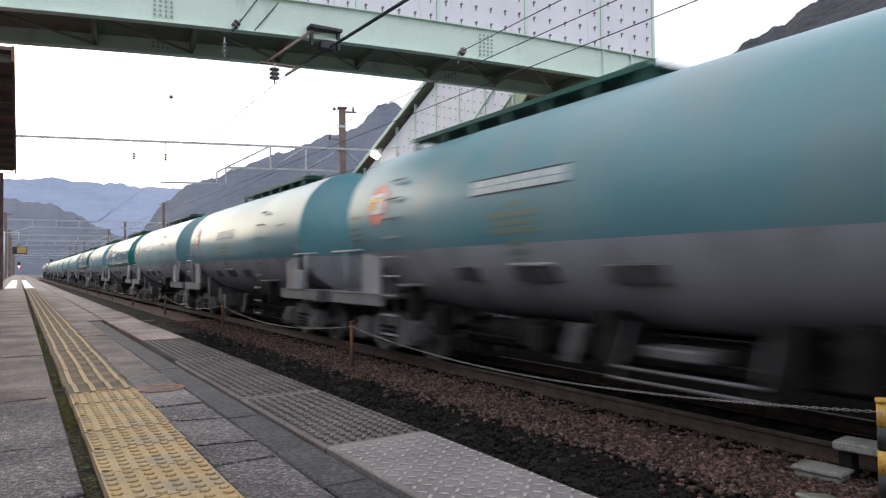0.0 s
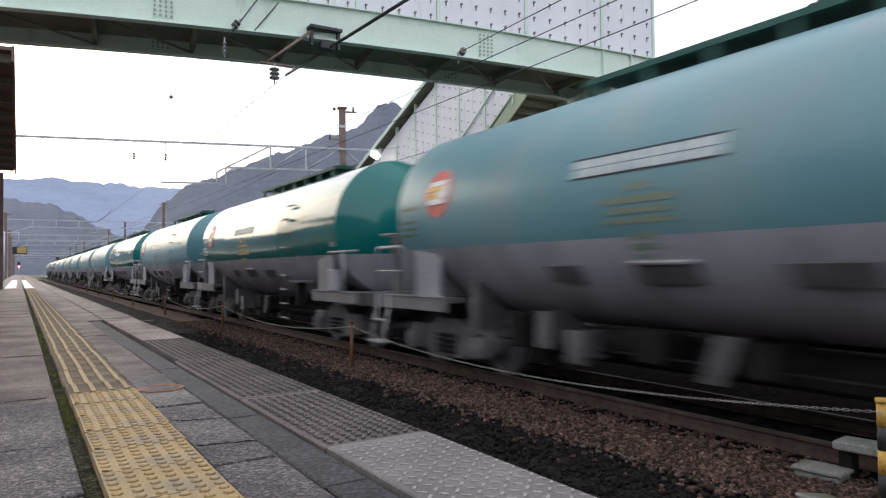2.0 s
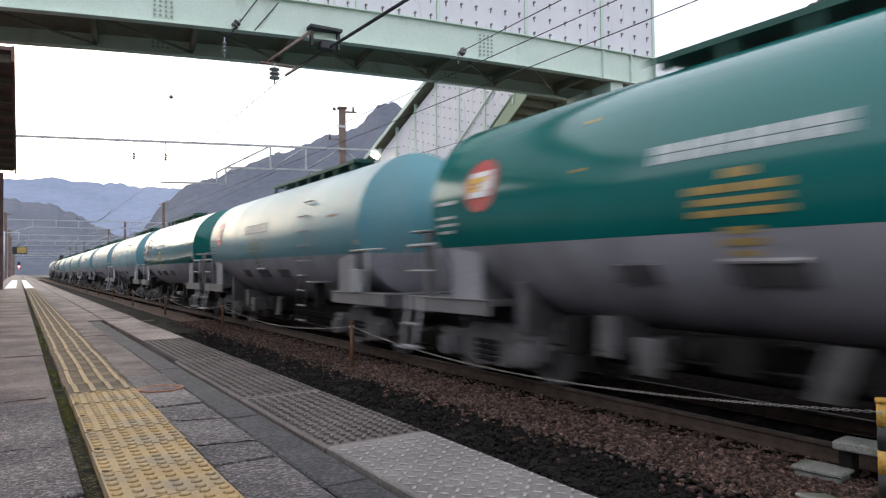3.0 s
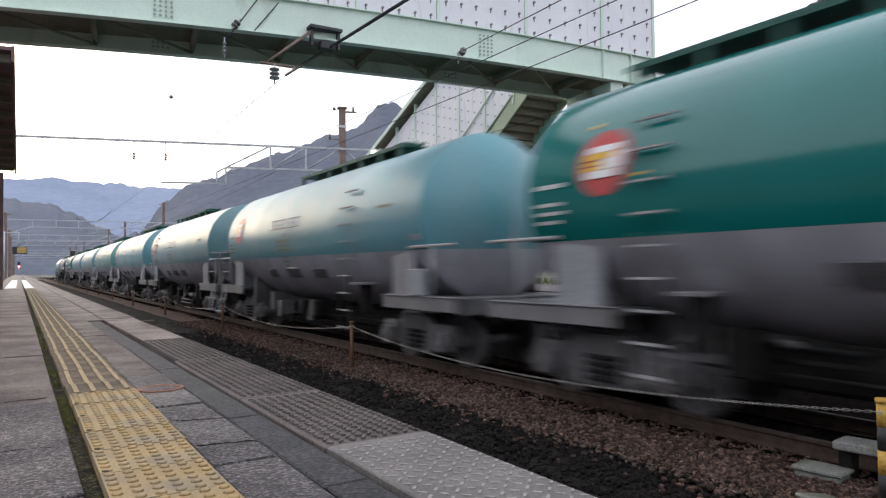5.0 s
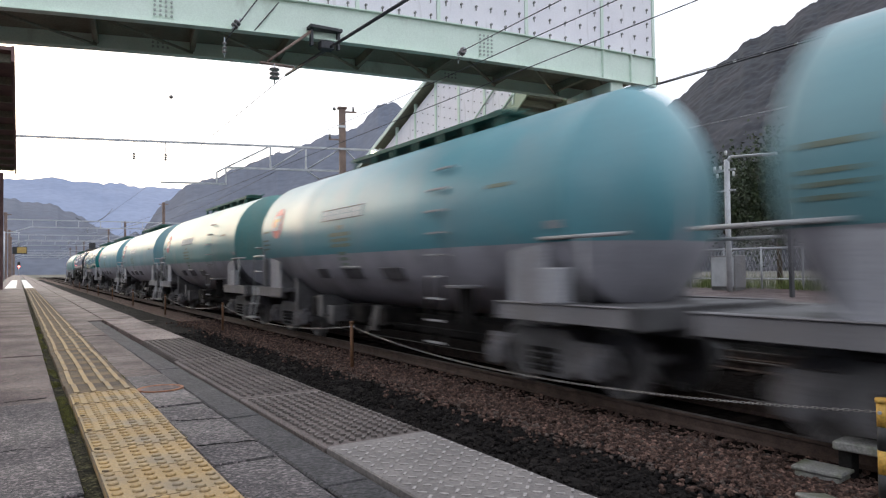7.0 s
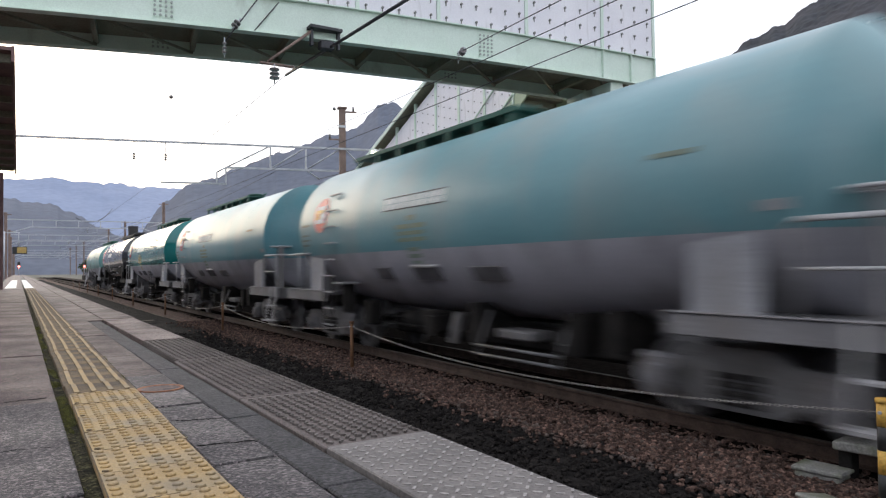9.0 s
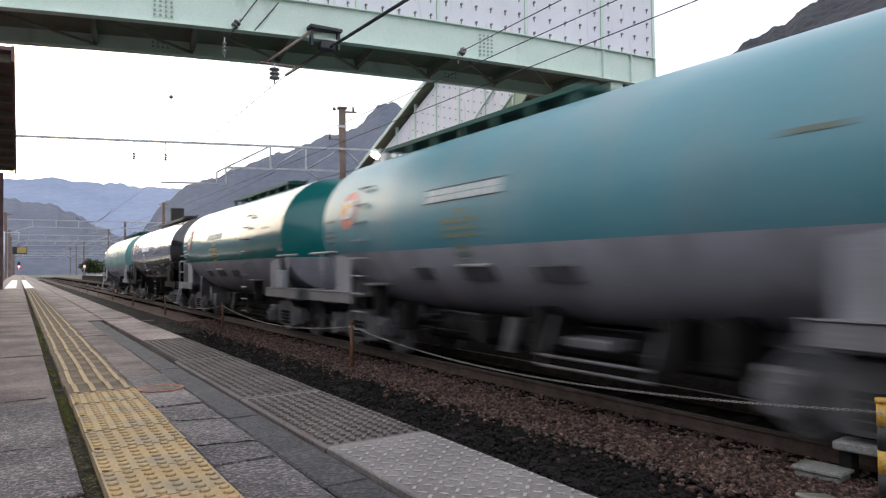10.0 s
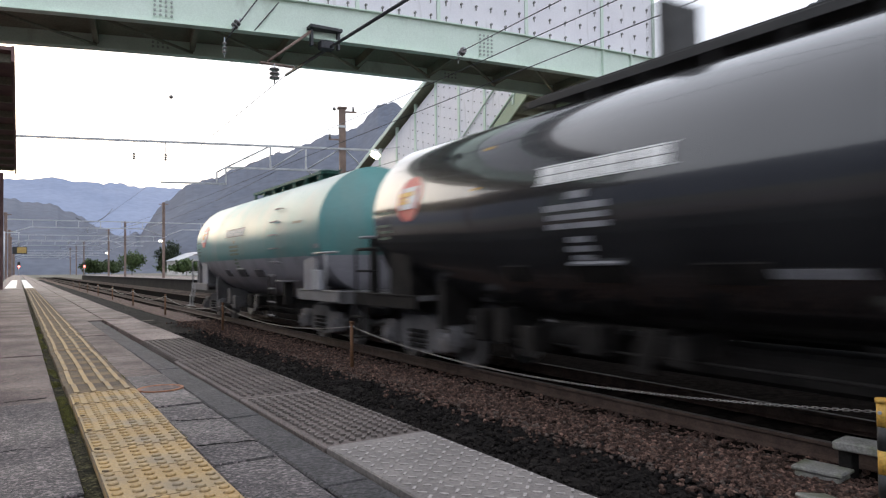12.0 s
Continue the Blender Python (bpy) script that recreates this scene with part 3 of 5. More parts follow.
def strip(bm, us, v0, v1, z0, z1):
    """A beam that follows the camber of the bridge."""
    rows = [[bm.verts.new((u, v, camber(u) + z)) for v, z in ((v0, z0), (v1, z0), (v1, z1), (v0, z1))] for u in us]
    for a, b in zip(rows, rows[1:]):
        for i in range(4):
            bm.faces.new((a[i], b[i], b[(i + 1) % 4], a[(i + 1) % 4]))
    bm.faces.new(rows[0])
    bm.faces.new(rows[-1][::-1])
    bmesh.ops.recalc_face_normals(bm, faces=bm.faces)


def build_bridge():
    br = thing("footbridge", "pale green riveted steel footbridge with white bolted panels", "footbridge", BR, kind="structure")
    U0, U1 = -5.0, 14.3
    us = [U0 + (U1 - U0) * i / 40 for i in range(41)]
    for name, v in (("girder", 0.0), ("girder", 2.0)):
        bm = bmesh.new()
        strip(bm, us, v - 0.01, v + 0.01, 0.0, 0.72)
        g = part(name, bm, M_BRIDGE, br)
        bm = bmesh.new()
        strip(bm, us, v - 0.1, v + 0.1, -0.022, 0.0)
        part("bottom_flange", bm, M_BRIDGE, g)
        bm = bmesh.new()
        strip(bm, us, v - 0.09, v + 0.07, 0.72, 0.745)
        part("top_flange", bm, M_BRIDGE, g)
        for u in (-3.2, 12.62, 13.5, 14.28):
            part("stiffener", boxes((u - 0.012, u + 0.012, v - 0.085, v - 0.01, camber(u), camber(u) + 0.72)), M_BRIDGE, g)
        # splice plates with their bolts
        for u in (2.35, 9.3):
            z = camber(u)
            s = part("splice_plate", boxes((u - 0.2, u + 0.2, v - 0.02, v - 0.011, z + 0.08, z + 0.64)), M_BRIDGE, g)
            bm = bmesh.new()
            for i in range(4):
                for j in range(6):
                    x, zz = u - 0.15 + 0.1 * i, z + 0.13 + 0.09 * j
                    rod(bm, (x, v - 0.02, zz), (x, v - 0.045, zz), 0.026, 6)
            part("bolt_pattern", bm, M_BOLTG, s)["kind"] = "stuff"
    bm = bmesh.new()
    strip(bm, us, 0.011, 1.989, 0.3, 0.36)
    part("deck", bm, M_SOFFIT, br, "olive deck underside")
    for i in range(11):
        u = -4.6 + 1.9 * i
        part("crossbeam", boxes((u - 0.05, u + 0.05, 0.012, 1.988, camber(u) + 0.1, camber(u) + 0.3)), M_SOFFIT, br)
        if i < 10:
            a, b = (u, 0.05, camber(u) + 0.06), (u + 1.9, 1.95, camber(u + 1.9) + 0.06)
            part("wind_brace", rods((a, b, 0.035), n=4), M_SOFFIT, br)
    # side panels between posts, each with rows of bolts
    posts = [-5.0, -3.1, -1.2, 0.7, 2.6, 4.5, 6.2, 8.1, 10.4, 12.62, 14.27]
    for v, s in ((0.0, -1), (2.0, 1)):
        for u in posts:
            part("post", boxes((u - 0.04, u + 0.04, v - 0.05, v + 0.05, camber(u) + 0.745, camber(u) + 3.1)), M_BRIDGE, br)
        for a, b in zip(posts, posts[1:]):
            z = camber((a + b) / 2) + 0.76
            p = part("panel", boxes((a + 0.045, b - 0.045, v - 0.02, v + 0.02, z, z + 1.5)), M_PANEL, br)
            part("top_rail", boxes((a + 0.04, b - 0.04, v - 0.035, v + 0.035, z + 1.5, z + 1.57)), M_BRIDGE, br)
            n = max(3, int((b - a) / 0.37))
            bm = bmesh.new()
            for i in range(n):
                for j in range(4):
                    x, zz = a + (b - a) * (i + 0.5) / n, z + 0.1 + 0.37 * j
                    y0 = v + s * 0.02
                    rod(bm, (x, y0, zz), (x, y0 + s * 0.04, zz), 0.03, 6)
                    box(bm, x - 0.011, x + 0.011, min(y0, y0 + s * 0.014), max(y0, y0 + s * 0.014), zz - 0.09, zz)
            part("bolt_pattern", bm, M_BOLT, p)["kind"] = "stuff"
            bm = boxes((a + 0.05, b - 0.05, v - 0.006, v + 0.006, z + 1.57, z + 2.3))
            part("window_pane", bm, M_DARKGLASS, br)
    # closed end and roof
    z = camber(14.3)
    part("end_panel", boxes((14.25, 14.3, 0.05, 0.9, z + 0.745, z + 3.0)), M_PANEL, br)
    bm = bmesh.new()
    prism(bm, [(-0.35, 8.45), (1.0, 8.8), (2.35, 8.45), (2.35, 8.52), (1.0, 8.88), (-0.35, 8.52)], "x", U0, U1 + 0.3)
    part("roof", bm, M_BROWN, br)
    # columns
    for u in (13.1, -3.9):
        z = camber(u)
        c = part("column", rods(((u, 1.0, -0.2), (u, 1.0, z - 0.05), 0.29), n=24), M_BRIDGE, br, "round painted steel column")
        bm = bmesh.new()
        rod(bm, (u, 1.0, -0.16), (u, 1.0, 0.42), 0.46, 24, 0.3)
        part("foot", bm, M_BRIDGE, c)
        part("base_plate", boxes((u - 0.55, u + 0.55, 0.45, 1.55, -0.2, -0.12), bevel=0.02), M_CONCRETE, c)
        part("cap_beam", boxes((u - 0.2, u + 0.2, 0.02, 1.98, z - 0.28, z - 0.022), bevel=0.02), M_BRIDGE, c)
        part("collar", rods(((u, 1.0, 4.05), (u, 1.0, 4.12), 0.315), n=24), M_BRIDGE, c)
    bm = bmesh.new()
    prism(bm, [(12.86, 3.2), (13.1, 3.5), (13.34, 3.2), (13.1, 2.9)], "y", 0.66, 0.69)
    part("diamond_plate", bm, M_DARKGLASS, br, "small dark diamond-shaped plate")
    return br


build_bridge()


def build_stairs():
    st = thing("footbridge_stairs", "covered steel stairs of the footbridge with white panels", "stairs", kind="structure")
    X0, X1 = 12.75, 14.35
    S = 0.66

    def zs(y):
        return 5.72 - S * (y - 15.9)
    for x in (X0, X1):
        bm = bmesh.new()
        prism(bm, [(14.6, zs(14.6) - 0.3), (24.6, zs(24.6) - 0.3), (24.6, zs(24.6) + 0.22), (14.6, zs(14.6) + 0.22)], "x", x - 0.03, x + 0.03)
        part("stringer", bm, M_STAIR, st)
    n = 33
    me = mesh_of("tread", boxes((X0 + 0.032, X1 - 0.032, -0.15, 0.15, -0.03, 0.02)), M_SOFFIT)
    mr = mesh_of("riser", boxes((X0 + 0.032, X1 - 0.032, 0.14, 0.155, -0.17, -0.03)), M_SOFFIT)
    for i in range(n):
        y = 14.75 + i * 0.29
        piece("tread", me, st, pose(0, y, zs(y)))
        piece("riser", mr, st, pose(0, y, zs(y)))
    for y in (17.2, 19.8, 22.4):
        part("crossbeam", boxes((X0 + 0.03, X1 - 0.03, y - 0.05, y + 0.05, zs(y) - 0.32, zs(y) - 0.2)), M_SOFFIT, st)

    def zr(y):
        return 7.3 - 0.41 * (y - 21.0)
    cols = [16.2, 17.7, 19.2, 20.7, 22.2, 23.7, 25.2, 26.7]
    for x, s in ((X0, -1), (X1, 1)):
        for a, b in zip(cols, cols[1:]):
            lo_a, lo_b = zs(a) + 0.3, zs(b) + 0.3
            bm = bmesh.new()
            prism(bm, [(a + 0.04, lo_a), (b - 0.04, lo_b), (b - 0.04, zr(b) - 0.25), (a + 0.04, zr(a) - 0.25)], "x", x - 0.015, x + 0.015)
            p = part("panel", bm, M_PANEL, st)
            bm = bmesh.new()
            for i in range(4):
                y = a + (b - a) * (i + 0.5) / 4
                for j in range(12):
                    z = zs(y) + 0.45 + 0.36 * j
                    if z > zr(y) - 0.35:
                        break
                    rod(bm, (x + s * 0.015, y, z), (x + s * 0.04, y, z), 0.02, 6)
            part("bolt_pattern", bm, M_BOLT, p)["kind"] = "stuff"
            part("handrail", rods(((x + s * 0.05, a, lo_a), (x + s * 0.05, b, lo_b), 0.04), ((x + s * 0.05, a, lo_a + 1.0), (x + s * 0.05, b, lo_b + 1.0), 0.025), n=6), M_BRIDGE, st)
        for y in cols:
            part("post", boxes((x - 0.05, x + 0.05, y - 0.05, y + 0.05, zs(y), zr(y))), M_BRIDGE, st)
    bm = bmesh.new()
    prism(bm, [(14.4, zr(14.4)), (27.3, zr(27.3)), (27.3, zr(27.3) + 0.1), (14.4, zr(14.4) + 0.1)], "x", X0 - 0.25, X1 + 0.25)
    part("roof", bm, M_SOFFIT, st)
    bm = bmesh.new()
    prism(bm, [(14.4, zr(14.4) - 0.02), (27.35, zr(27.35) - 0.02), (27.35, zr(27.35) + 0.14), (14.4, zr(14.4) + 0.14)], "x", X0 - 0.29, X0 - 0.25)
    part("fascia", bm, M_BRIDGE, st)
    for y in (19.5, 24.4):
        part("column", boxes((X0 + 0.6, X0 + 0.85, y - 0.12, y + 0.12, -0.2, zs(y) - 0.3)), M_BRIDGE, st)


build_stairs()


def build_lamp(m, label):
    lamp = thing("platform_lamp", label, "lamp", m)
    bm = bmesh.new()
    for i in range(6):
        a0, a1 = i * 15, (i + 1) * 15
        rod(bm, (0, 0, 0.16 * math.sin(radians(a0))), (0, 0, 0.16 * math.sin(radians(a1))), 0.24 * math.cos(radians(a0)), 14, max(0.02, 0.24 * math.cos(radians(a1))))
    part("shade", bm, M_WHITEP, lamp)
    part("bulb_glass", rods(((0, 0, -0.14), (0, 0, -0.005), 0.19), n=14), M_LAMPGLOW, lamp, "glowing diffuser")
    part("arm", rods(((0, 0, 0.16), (0.2, -0.1, 0.35), 0.02), ((0.2, -0.1, 0.35), (0.3, -1.25, 0.3), 0.02)), M_STEEL, lamp)
    return lamp


build_lamp(pose(12.15, 24.4, 5.2, 0, 30, 0), "lit round platform lamp under the stair roof")
build_lamp(pose(13.2, 14.75, 3.78, 0, 20, 0), "lit round platform lamp beneath the footbridge stairs")


def build_canopy():
    ca = thing("platform_canopy", "brown steel platform canopy with slim posts", "canopy", kind="structure")
    part("roof", boxes((-5.5, -0.12, 13.3, 28.6, 4.3, 4.36)), M_BROWN, ca)
    part("fascia", boxes((-0.12, -0.07, 13.3, 28.6, 4.12, 4.38)), M_BROWN, ca)
    for i in range(10):
        y = 13.6 + 1.6 * i
        part("rafter", boxes((-5.4, -0.13, y - 0.04, y + 0.04, 4.16, 4.3)), M_SOFFIT, ca)
    for y in (17.0, 23.0, 29.0):
        part("post", boxes((-0.62, -0.47, y - 0.07, y + 0.07, 0, 4.2)), M_BROWN, ca)


build_canopy()


# ---- catenary ----
def build_gantry(y):
    low = 1.0
    g = thing("catenary_gantry", "galvanised catenary portal beam on a brown steel mast", "gantry", pose(0, y, 0), group="catenary gantries over the tracks")
    X0, X1, ZL, ZU = -1.2, 19.5, 5.2, 5.92
    part("upper_chord", boxes((X0, X1, -0.05, 0.05, ZU - 0.045, ZU + 0.045)), M_STEEL, g)
    part("lower_chord", boxes((low, 11.6, -0.05, 0.05, ZL - 0.045, ZL + 0.045)), M_STEEL, g)
    part("lower_chord", boxes((15.6, 19.3, -0.05, 0.05, ZL - 0.045, ZL + 0.045)), M_STEEL, g)
    x = 1.2
    k = 0
    while x < 19:
        if low <= x < 11.5 or x > 15.7:
            part("strut", boxes((x - 0.035, x + 0.035, -0.04, 0.04, ZL, ZU)), M_STEEL, g)
        x += 2.05
        k += 1
    for a, b in (((11.6, ZL), (13.2, 4.55)), ((15.6, ZL), (14.0, 4.55)), ((low, ZL), (low - 1.9, 4.5)), ((9.4, ZL), (11.4, ZU)), ((11.5, ZL), (13.5, ZU))):
        part("brace", rods(((a[0], 0, a[1]), (b[0], 0, b[1]), 0.045), n=5), M_STEEL, g)
    for x, top, base in ((13.6, 8.2, -0.16), (-1.1, 6.6, 0.0)):
        m = part("mast", boxes((x - 0.14, x + 0.14, -0.14, 0.14, base, top), bevel=0.03), M_MAST, g, "brown steel mast")
        part("cap", boxes((x - 0.5, x + 0.5, -0.04, 0.04, top - 0.25, top - 0.17)), M_MAST, m)
    # droppers with insulators for the two tracks
    for x in (TX - 0.4, 10.2):
        d = part("dropper", rods(((x, 0, ZL), (x, 0, 4.95), 0.025), ((x, 0, 4.6), (x + 0.9, 0, 4.75), 0.02), ((x + 0.9, 0, 4.75), (x + 0.9, 0, ZL), 0.025)), M_STEEL, g)
        bm = bmesh.new()
        for i in range(4):
            rod(bm, (x, 0, 4.92 - 0.08 * i), (x, 0, 4.88 - 0.08 * i), 0.075, 10, 0.04)
        part("insulator", bm, M_INSUL, d)
    return g


def build_near_gantry():
    """Stands askew across the tracks; its truss is deep only beside the mast."""
    g = thing("catenary_gantry", "galvanised catenary portal beam on a weathered brown mast", "gantry", pose(0, 31, 0, 0, 0, -14.7), group="catenary gantries over the tracks")
    ZU, ZL = 5.92, 4.93
    part("upper_chord", boxes((-1.2, 18.0, -0.05, 0.05, ZU - 0.04, ZU + 0.04)), M_STEEL, g)
    part("lower_chord", boxes((7.66, 12.5, -0.04, 0.04, ZL - 0.04, ZL + 0.04)), M_STEEL, g)
    part("bracket_arm", boxes((5.1, 7.7, -0.03, 0.03, ZL - 0.72, ZL - 0.65)), M_STEEL, g)
    for x, z0, z1 in ((7.66, ZL - 0.68, ZL + 0.05), (7.3, ZL - 0.68, ZL - 0.2), (9.49, ZL, ZU), (11.0, ZL, ZU)):
        part("strut", boxes((x - 0.035, x + 0.035, -0.03, 0.03, z0, z1)), M_STEEL, g)
    for a, b in (((7.66, ZL), (9.49, ZU)), ((9.49, ZL), (11.0, ZU)), ((11.0, ZL), (11.6, ZL - 0.4)), ((11.0, ZL), (12.5, ZU)), ((13.6, ZL + 0.1), (12.7, ZU)), ((7.66, ZL), (7.3, ZL - 0.2))):
        part("brace", rods(((a[0], 0, a[1]), (b[0], 0, b[1]), 0.035), n=5), M_STEEL, g)
    m = part("mast", boxes((12.46, 12.74, -0.14, 0.14, -0.16, 7.75), bevel=0.03), M_MAST, g, "weathered brown mast")
    part("cap", boxes((12.5, 13.25, -0.04, 0.04, 7.55, 7.62), (12.4, 12.8, -0.16, 0.16, 7.7, 7.78)), M_MAST, m)
    for x, z in ((13.1, 7.62), (12.05, 6.36)):
        part("insulator", rods(((x, 0, z), (x, 0, z + 0.2), 0.05), n=8), M_INSUL, m)
    part("crossarm", boxes((12.0, 12.5, -0.03, 0.03, 6.3, 6.36)), M_MAST, m)
    for z in (5.85, 6.85):
        part("band", boxes((12.44, 12.76, -0.16, 0.16, z, z + 0.1)), M_STEEL, m)
    part("mast", boxes((-1.24, -0.96, -0.14, 0.14, 0.0, 6.6), bevel=0.03), M_MAST, g)
    # hangers with insulators for the running track
    for x in (4.1, 5.3):
        d = part("dropper", rods(((x, 0, ZU), (x, 0, ZU - 0.8), 0.02), n=6), M_STEEL, g)
        for i in range(3):
            part("insulator", rods(((x, 0, ZU - 0.52 - 0.09 * i), (x, 0, ZU - 0.57 - 0.09 * i), 0.06), n=10), M_INSUL, d)


build_near_gantry()
gan = build_gantry(80.0)
for y in (112.0, 134.0, 188.0, 214.0, 240.0):
    copy_thing(gan, pose(0, y, 0))


def wire(name, pts, r, label, m=None):
    bm = bmesh.new()
    path(bm, pts, r, 6)
    return tagged(part(name, bm, m or M_WIRE), label, "wire")


def sag(a, b, s, n=14):
    a, b = Vector(a), Vector(b)
    return [a.lerp(b, i / n) - Vector((0, 0, s * 4 * (i / n) * (1 - i / n))) for i in range(n + 1)]


wire("contact_wire", [(7.2, -30, 3.85), (7.2, 31, 3.95), (6.3, 80, 4.05), (6.8, 134, 4.05), (6.3, 188, 4.05)], 0.008, "bare copper contact wire over the running track")
wire("auxiliary_wire", [(7.2, -30, 4.25), (7.2, 9.9, 4.38), (7.1, 31, 4.45)], 0.008, "thin auxiliary catenary wire")
wire("messenger_wire", [(5.5, -30, 4.9), (5.5, 9.0, 5.06)], 0.012, "dark messenger wire over the running track")
wire("messenger_sleeve", [(5.5, 9.0, 5.06), (5.5, 15.9, 5.33)], 0.035, "thick black insulating sleeve on the messenger wire")
wire("messenger_wire", [(5.5, 15.9, 5.33), (5.6, 31, 5.0), (6.3, 80, 5.2), (6.8, 134, 5.2)], 0.009, "thin messenger wire running along the track")
for k, y in enumerate((80, 134)):
    wire("messenger_wire", sag((10.2, y - 49, 5.2), (10.2, y, 5.2), 0.5), 0.01, "sagging messenger wire over the second track")
wire("contact_wire", [(10.3, -30, 4.05), (10.3, 190, 4.05)], 0.008, "bare copper contact wire over the second track")
wire("anchor_wire", [(4.8, 0.2, 3.45), (6.49, 6.0, 4.37), (8.5, 12.86, 5.49)], 0.009, "thin guy wire ending at the footbridge")
wire("guy_wire", [(4.05, 13.4, 6.03), (3.4, 13.4, 5.06)], 0.012, "short guy wire at the girder")
wire("guy_wire", [(4.6, 13.4, 6.2), (3.99, 13.4, 5.39)], 0.012, "short guy wire at the girder")
wire("slack_cable", sag((6.0, 95, 7.3), (12.5, 118, 10.5), 1.2), 0.05, "dark slack cable between the gantries")


def insulator_string(m, n, label, r=0.075):
    s = thing("insulator_string", label, "insulator", m)
    part("pin", rods(((0, 0, 0.1), (0, 0, -0.1 * n), 0.015)), M_STEEL, s)
    for i in range(n):
        part("disc", rods(((0, 0, -0.085 * i), (0, 0, -0.085 * i - 0.035), r), n=12), M_INSUL, s)
    return s


insulator_string(pose(4.33, 13.2, 4.62), 3, "dark ribbed porcelain insulator below the bridge girder", 0.1)
insulator_string(pose(3.4, 13.4, 5.05), 3, "small pendant insulator hanging from the girder", 0.04)
insulator_string(pose(8.5, 12.82, 5.44), 2, "small pendant insulator on a guy wire", 0.04)
insulator_string(pose(3.66, 13.4, 5.5, 0, 35, 0), 2, "dark porcelain insulator on the guy wire")
insulator_string(pose(8.36, 12.4, 5.42, 75, 0, -17), 2, "pale porcelain insulator on the guy wire")


def build_bracket():
    b = thing("wire_bracket", "dark steel wire bracket bolted under the footbridge girder", "bracket")
    part("top_plate", boxes((5.05, 5.75, 13.05, 13.3, 5.56, 5.62)), M_WIRE, b)
    for hx in (5.08, 5.67):
        part("hanger", boxes((hx, hx + 0.05, 13.12, 13.22, 5.2, 5.56)), M_WIRE, b)
    part("arm", rods(((5.1, 13.15, 5.5), (4.2, 13.25, 4.75), 0.03), ((4.05, 13.25, 4.72), (4.75, 13.25, 4.72), 0.03)), M_MAST, b)
    part("clamp", boxes((5.28, 5.58, 13.08, 13.28, 5.16, 5.34), bevel=0.02), M_WIRE, b)


build_bracket()
fe = wire("feeder_cable", sag((16, 40, 6.25), (16, -25, 6.05), 0.25, 60), 0.024, "thick dark feeder cable along the island platform")
for i in range(16):
    cy = 2.6 + 0.83 * i
    ct = (40 - cy) / 65
    cz = 6.25 - 0.2 * ct - ct * (1 - ct) + 0.03
    cl = tagged(part("cable_clamp", rods(((16, cy, cz), (16, cy + 0.07, cz), 0.036), n=8), M_BALL), "small white clamp on the feeder cable", "clamp", group="clamps on the feeder cable")
wire("thin_cable", sag((17, 40, 4.75), (17, -25, 4.7), 0.05), 0.008, "thin pale cable above the platform", M_STEEL)
tagged(part("hanging_marker", rods(((17, 9.2, 4.64), (17, 9.2, 4.34), 0.03), n=6), M_BALL), "small white marker hanging on the thin cable", "marker")
for p, lab in (((4.5, 25, 6.68), "small dark round wire weight"), ((10.63, 25, 6.96), "small dark round wire weight")):
    bm = bmesh.new()
    bmesh.ops.create_uvsphere(bm, u_segments=10, v_segments=8, radius=0.07)
    bmesh.ops.translate(bm, verts=bm.verts, vec=p)
    ob = part("wire_weight", bm, M_INSUL)
    tagged(ob, lab, "weight")
    wire("weight_wire", [(p[0], 14.0, p[2] - 0.1), (p[0], 31, p[2] + 0.02)], 0.003, "hair-thin support wire above the tracks")


# ---- chain fence, blocks ----
def build_chain_post(y, painted):
    p = thing("chain_post", "black and yellow banded chain post" if painted else "rusty orange chain post in the ballast", "post", pose(4.87, y, -1.12), group="chain posts beside the track")
    h = 0.78
    if painted:
        for i in range(5):
            part("band", rods(((0, 0, h * i / 5), (0, 0, h * (i + 1) / 5), 0.038), n=12), M_POSTY if i % 2 == 0 else M_BLACK, p)
    else:
        part("shaft", rods(((0, 0, -0.05), (0, 0, h), 0.032), n=10), M_POSTR, p)
    part("cap", rods(((0, 0, h), (0, 0, h + 0.03), 0.045), n=10), M_POSTY if painted else M_POSTR, p)
    part("eye", rods(((-0.05, 0, h - 0.06), (0.05, 0, h - 0.06), 0.012), n=6), M_STEEL, p)


CHY = [-6.3, 2.3, 10.78, 19.5, 28.3, 37.1, 45.9, 54.7, 63.5, 72.3, 81.1]
for i, y in enumerate(CHY):
    build_chain_post(y, i < 2)
for i, (a, b) in enumerate(zip(CHY, CHY[1:])):
    pts = sag((4.87, a, -0.4), (4.87, b, -0.4), 0.24, 24)
    if 1 <= i <= 2:
        # links
        bm = bmesh.new()
        L = b - a
        n = int(L / 0.036)
        prev = None
        for k in range(n):
            f0, f1 = k / n, (k + 1.2) / n
            q = [Vector((4.87, a + L * f, -0.4 - 0.96 * f * (1 - f))) for f in (f0, f1)]
            off = Vector((0.007, 0, 0)) if k % 2 else Vector((0, 0, 0.007))
            rod(bm, q[0] + off, q[1] + off, 0.0035, 5)
            rod(bm, q[0] - off, q[1] - off, 0.0035, 5)
        tagged(part("chain", bm, M_CHAIN), "sagging galvanised link chain between the posts", "chain", group="chains between the posts")
    else:
        bm = bmesh.new()
        path(bm, pts, 0.008, 5)
        tagged(part("chain", bm, M_CHAIN), "sagging galvanised link chain between the posts", "chain", group="chains between the posts")


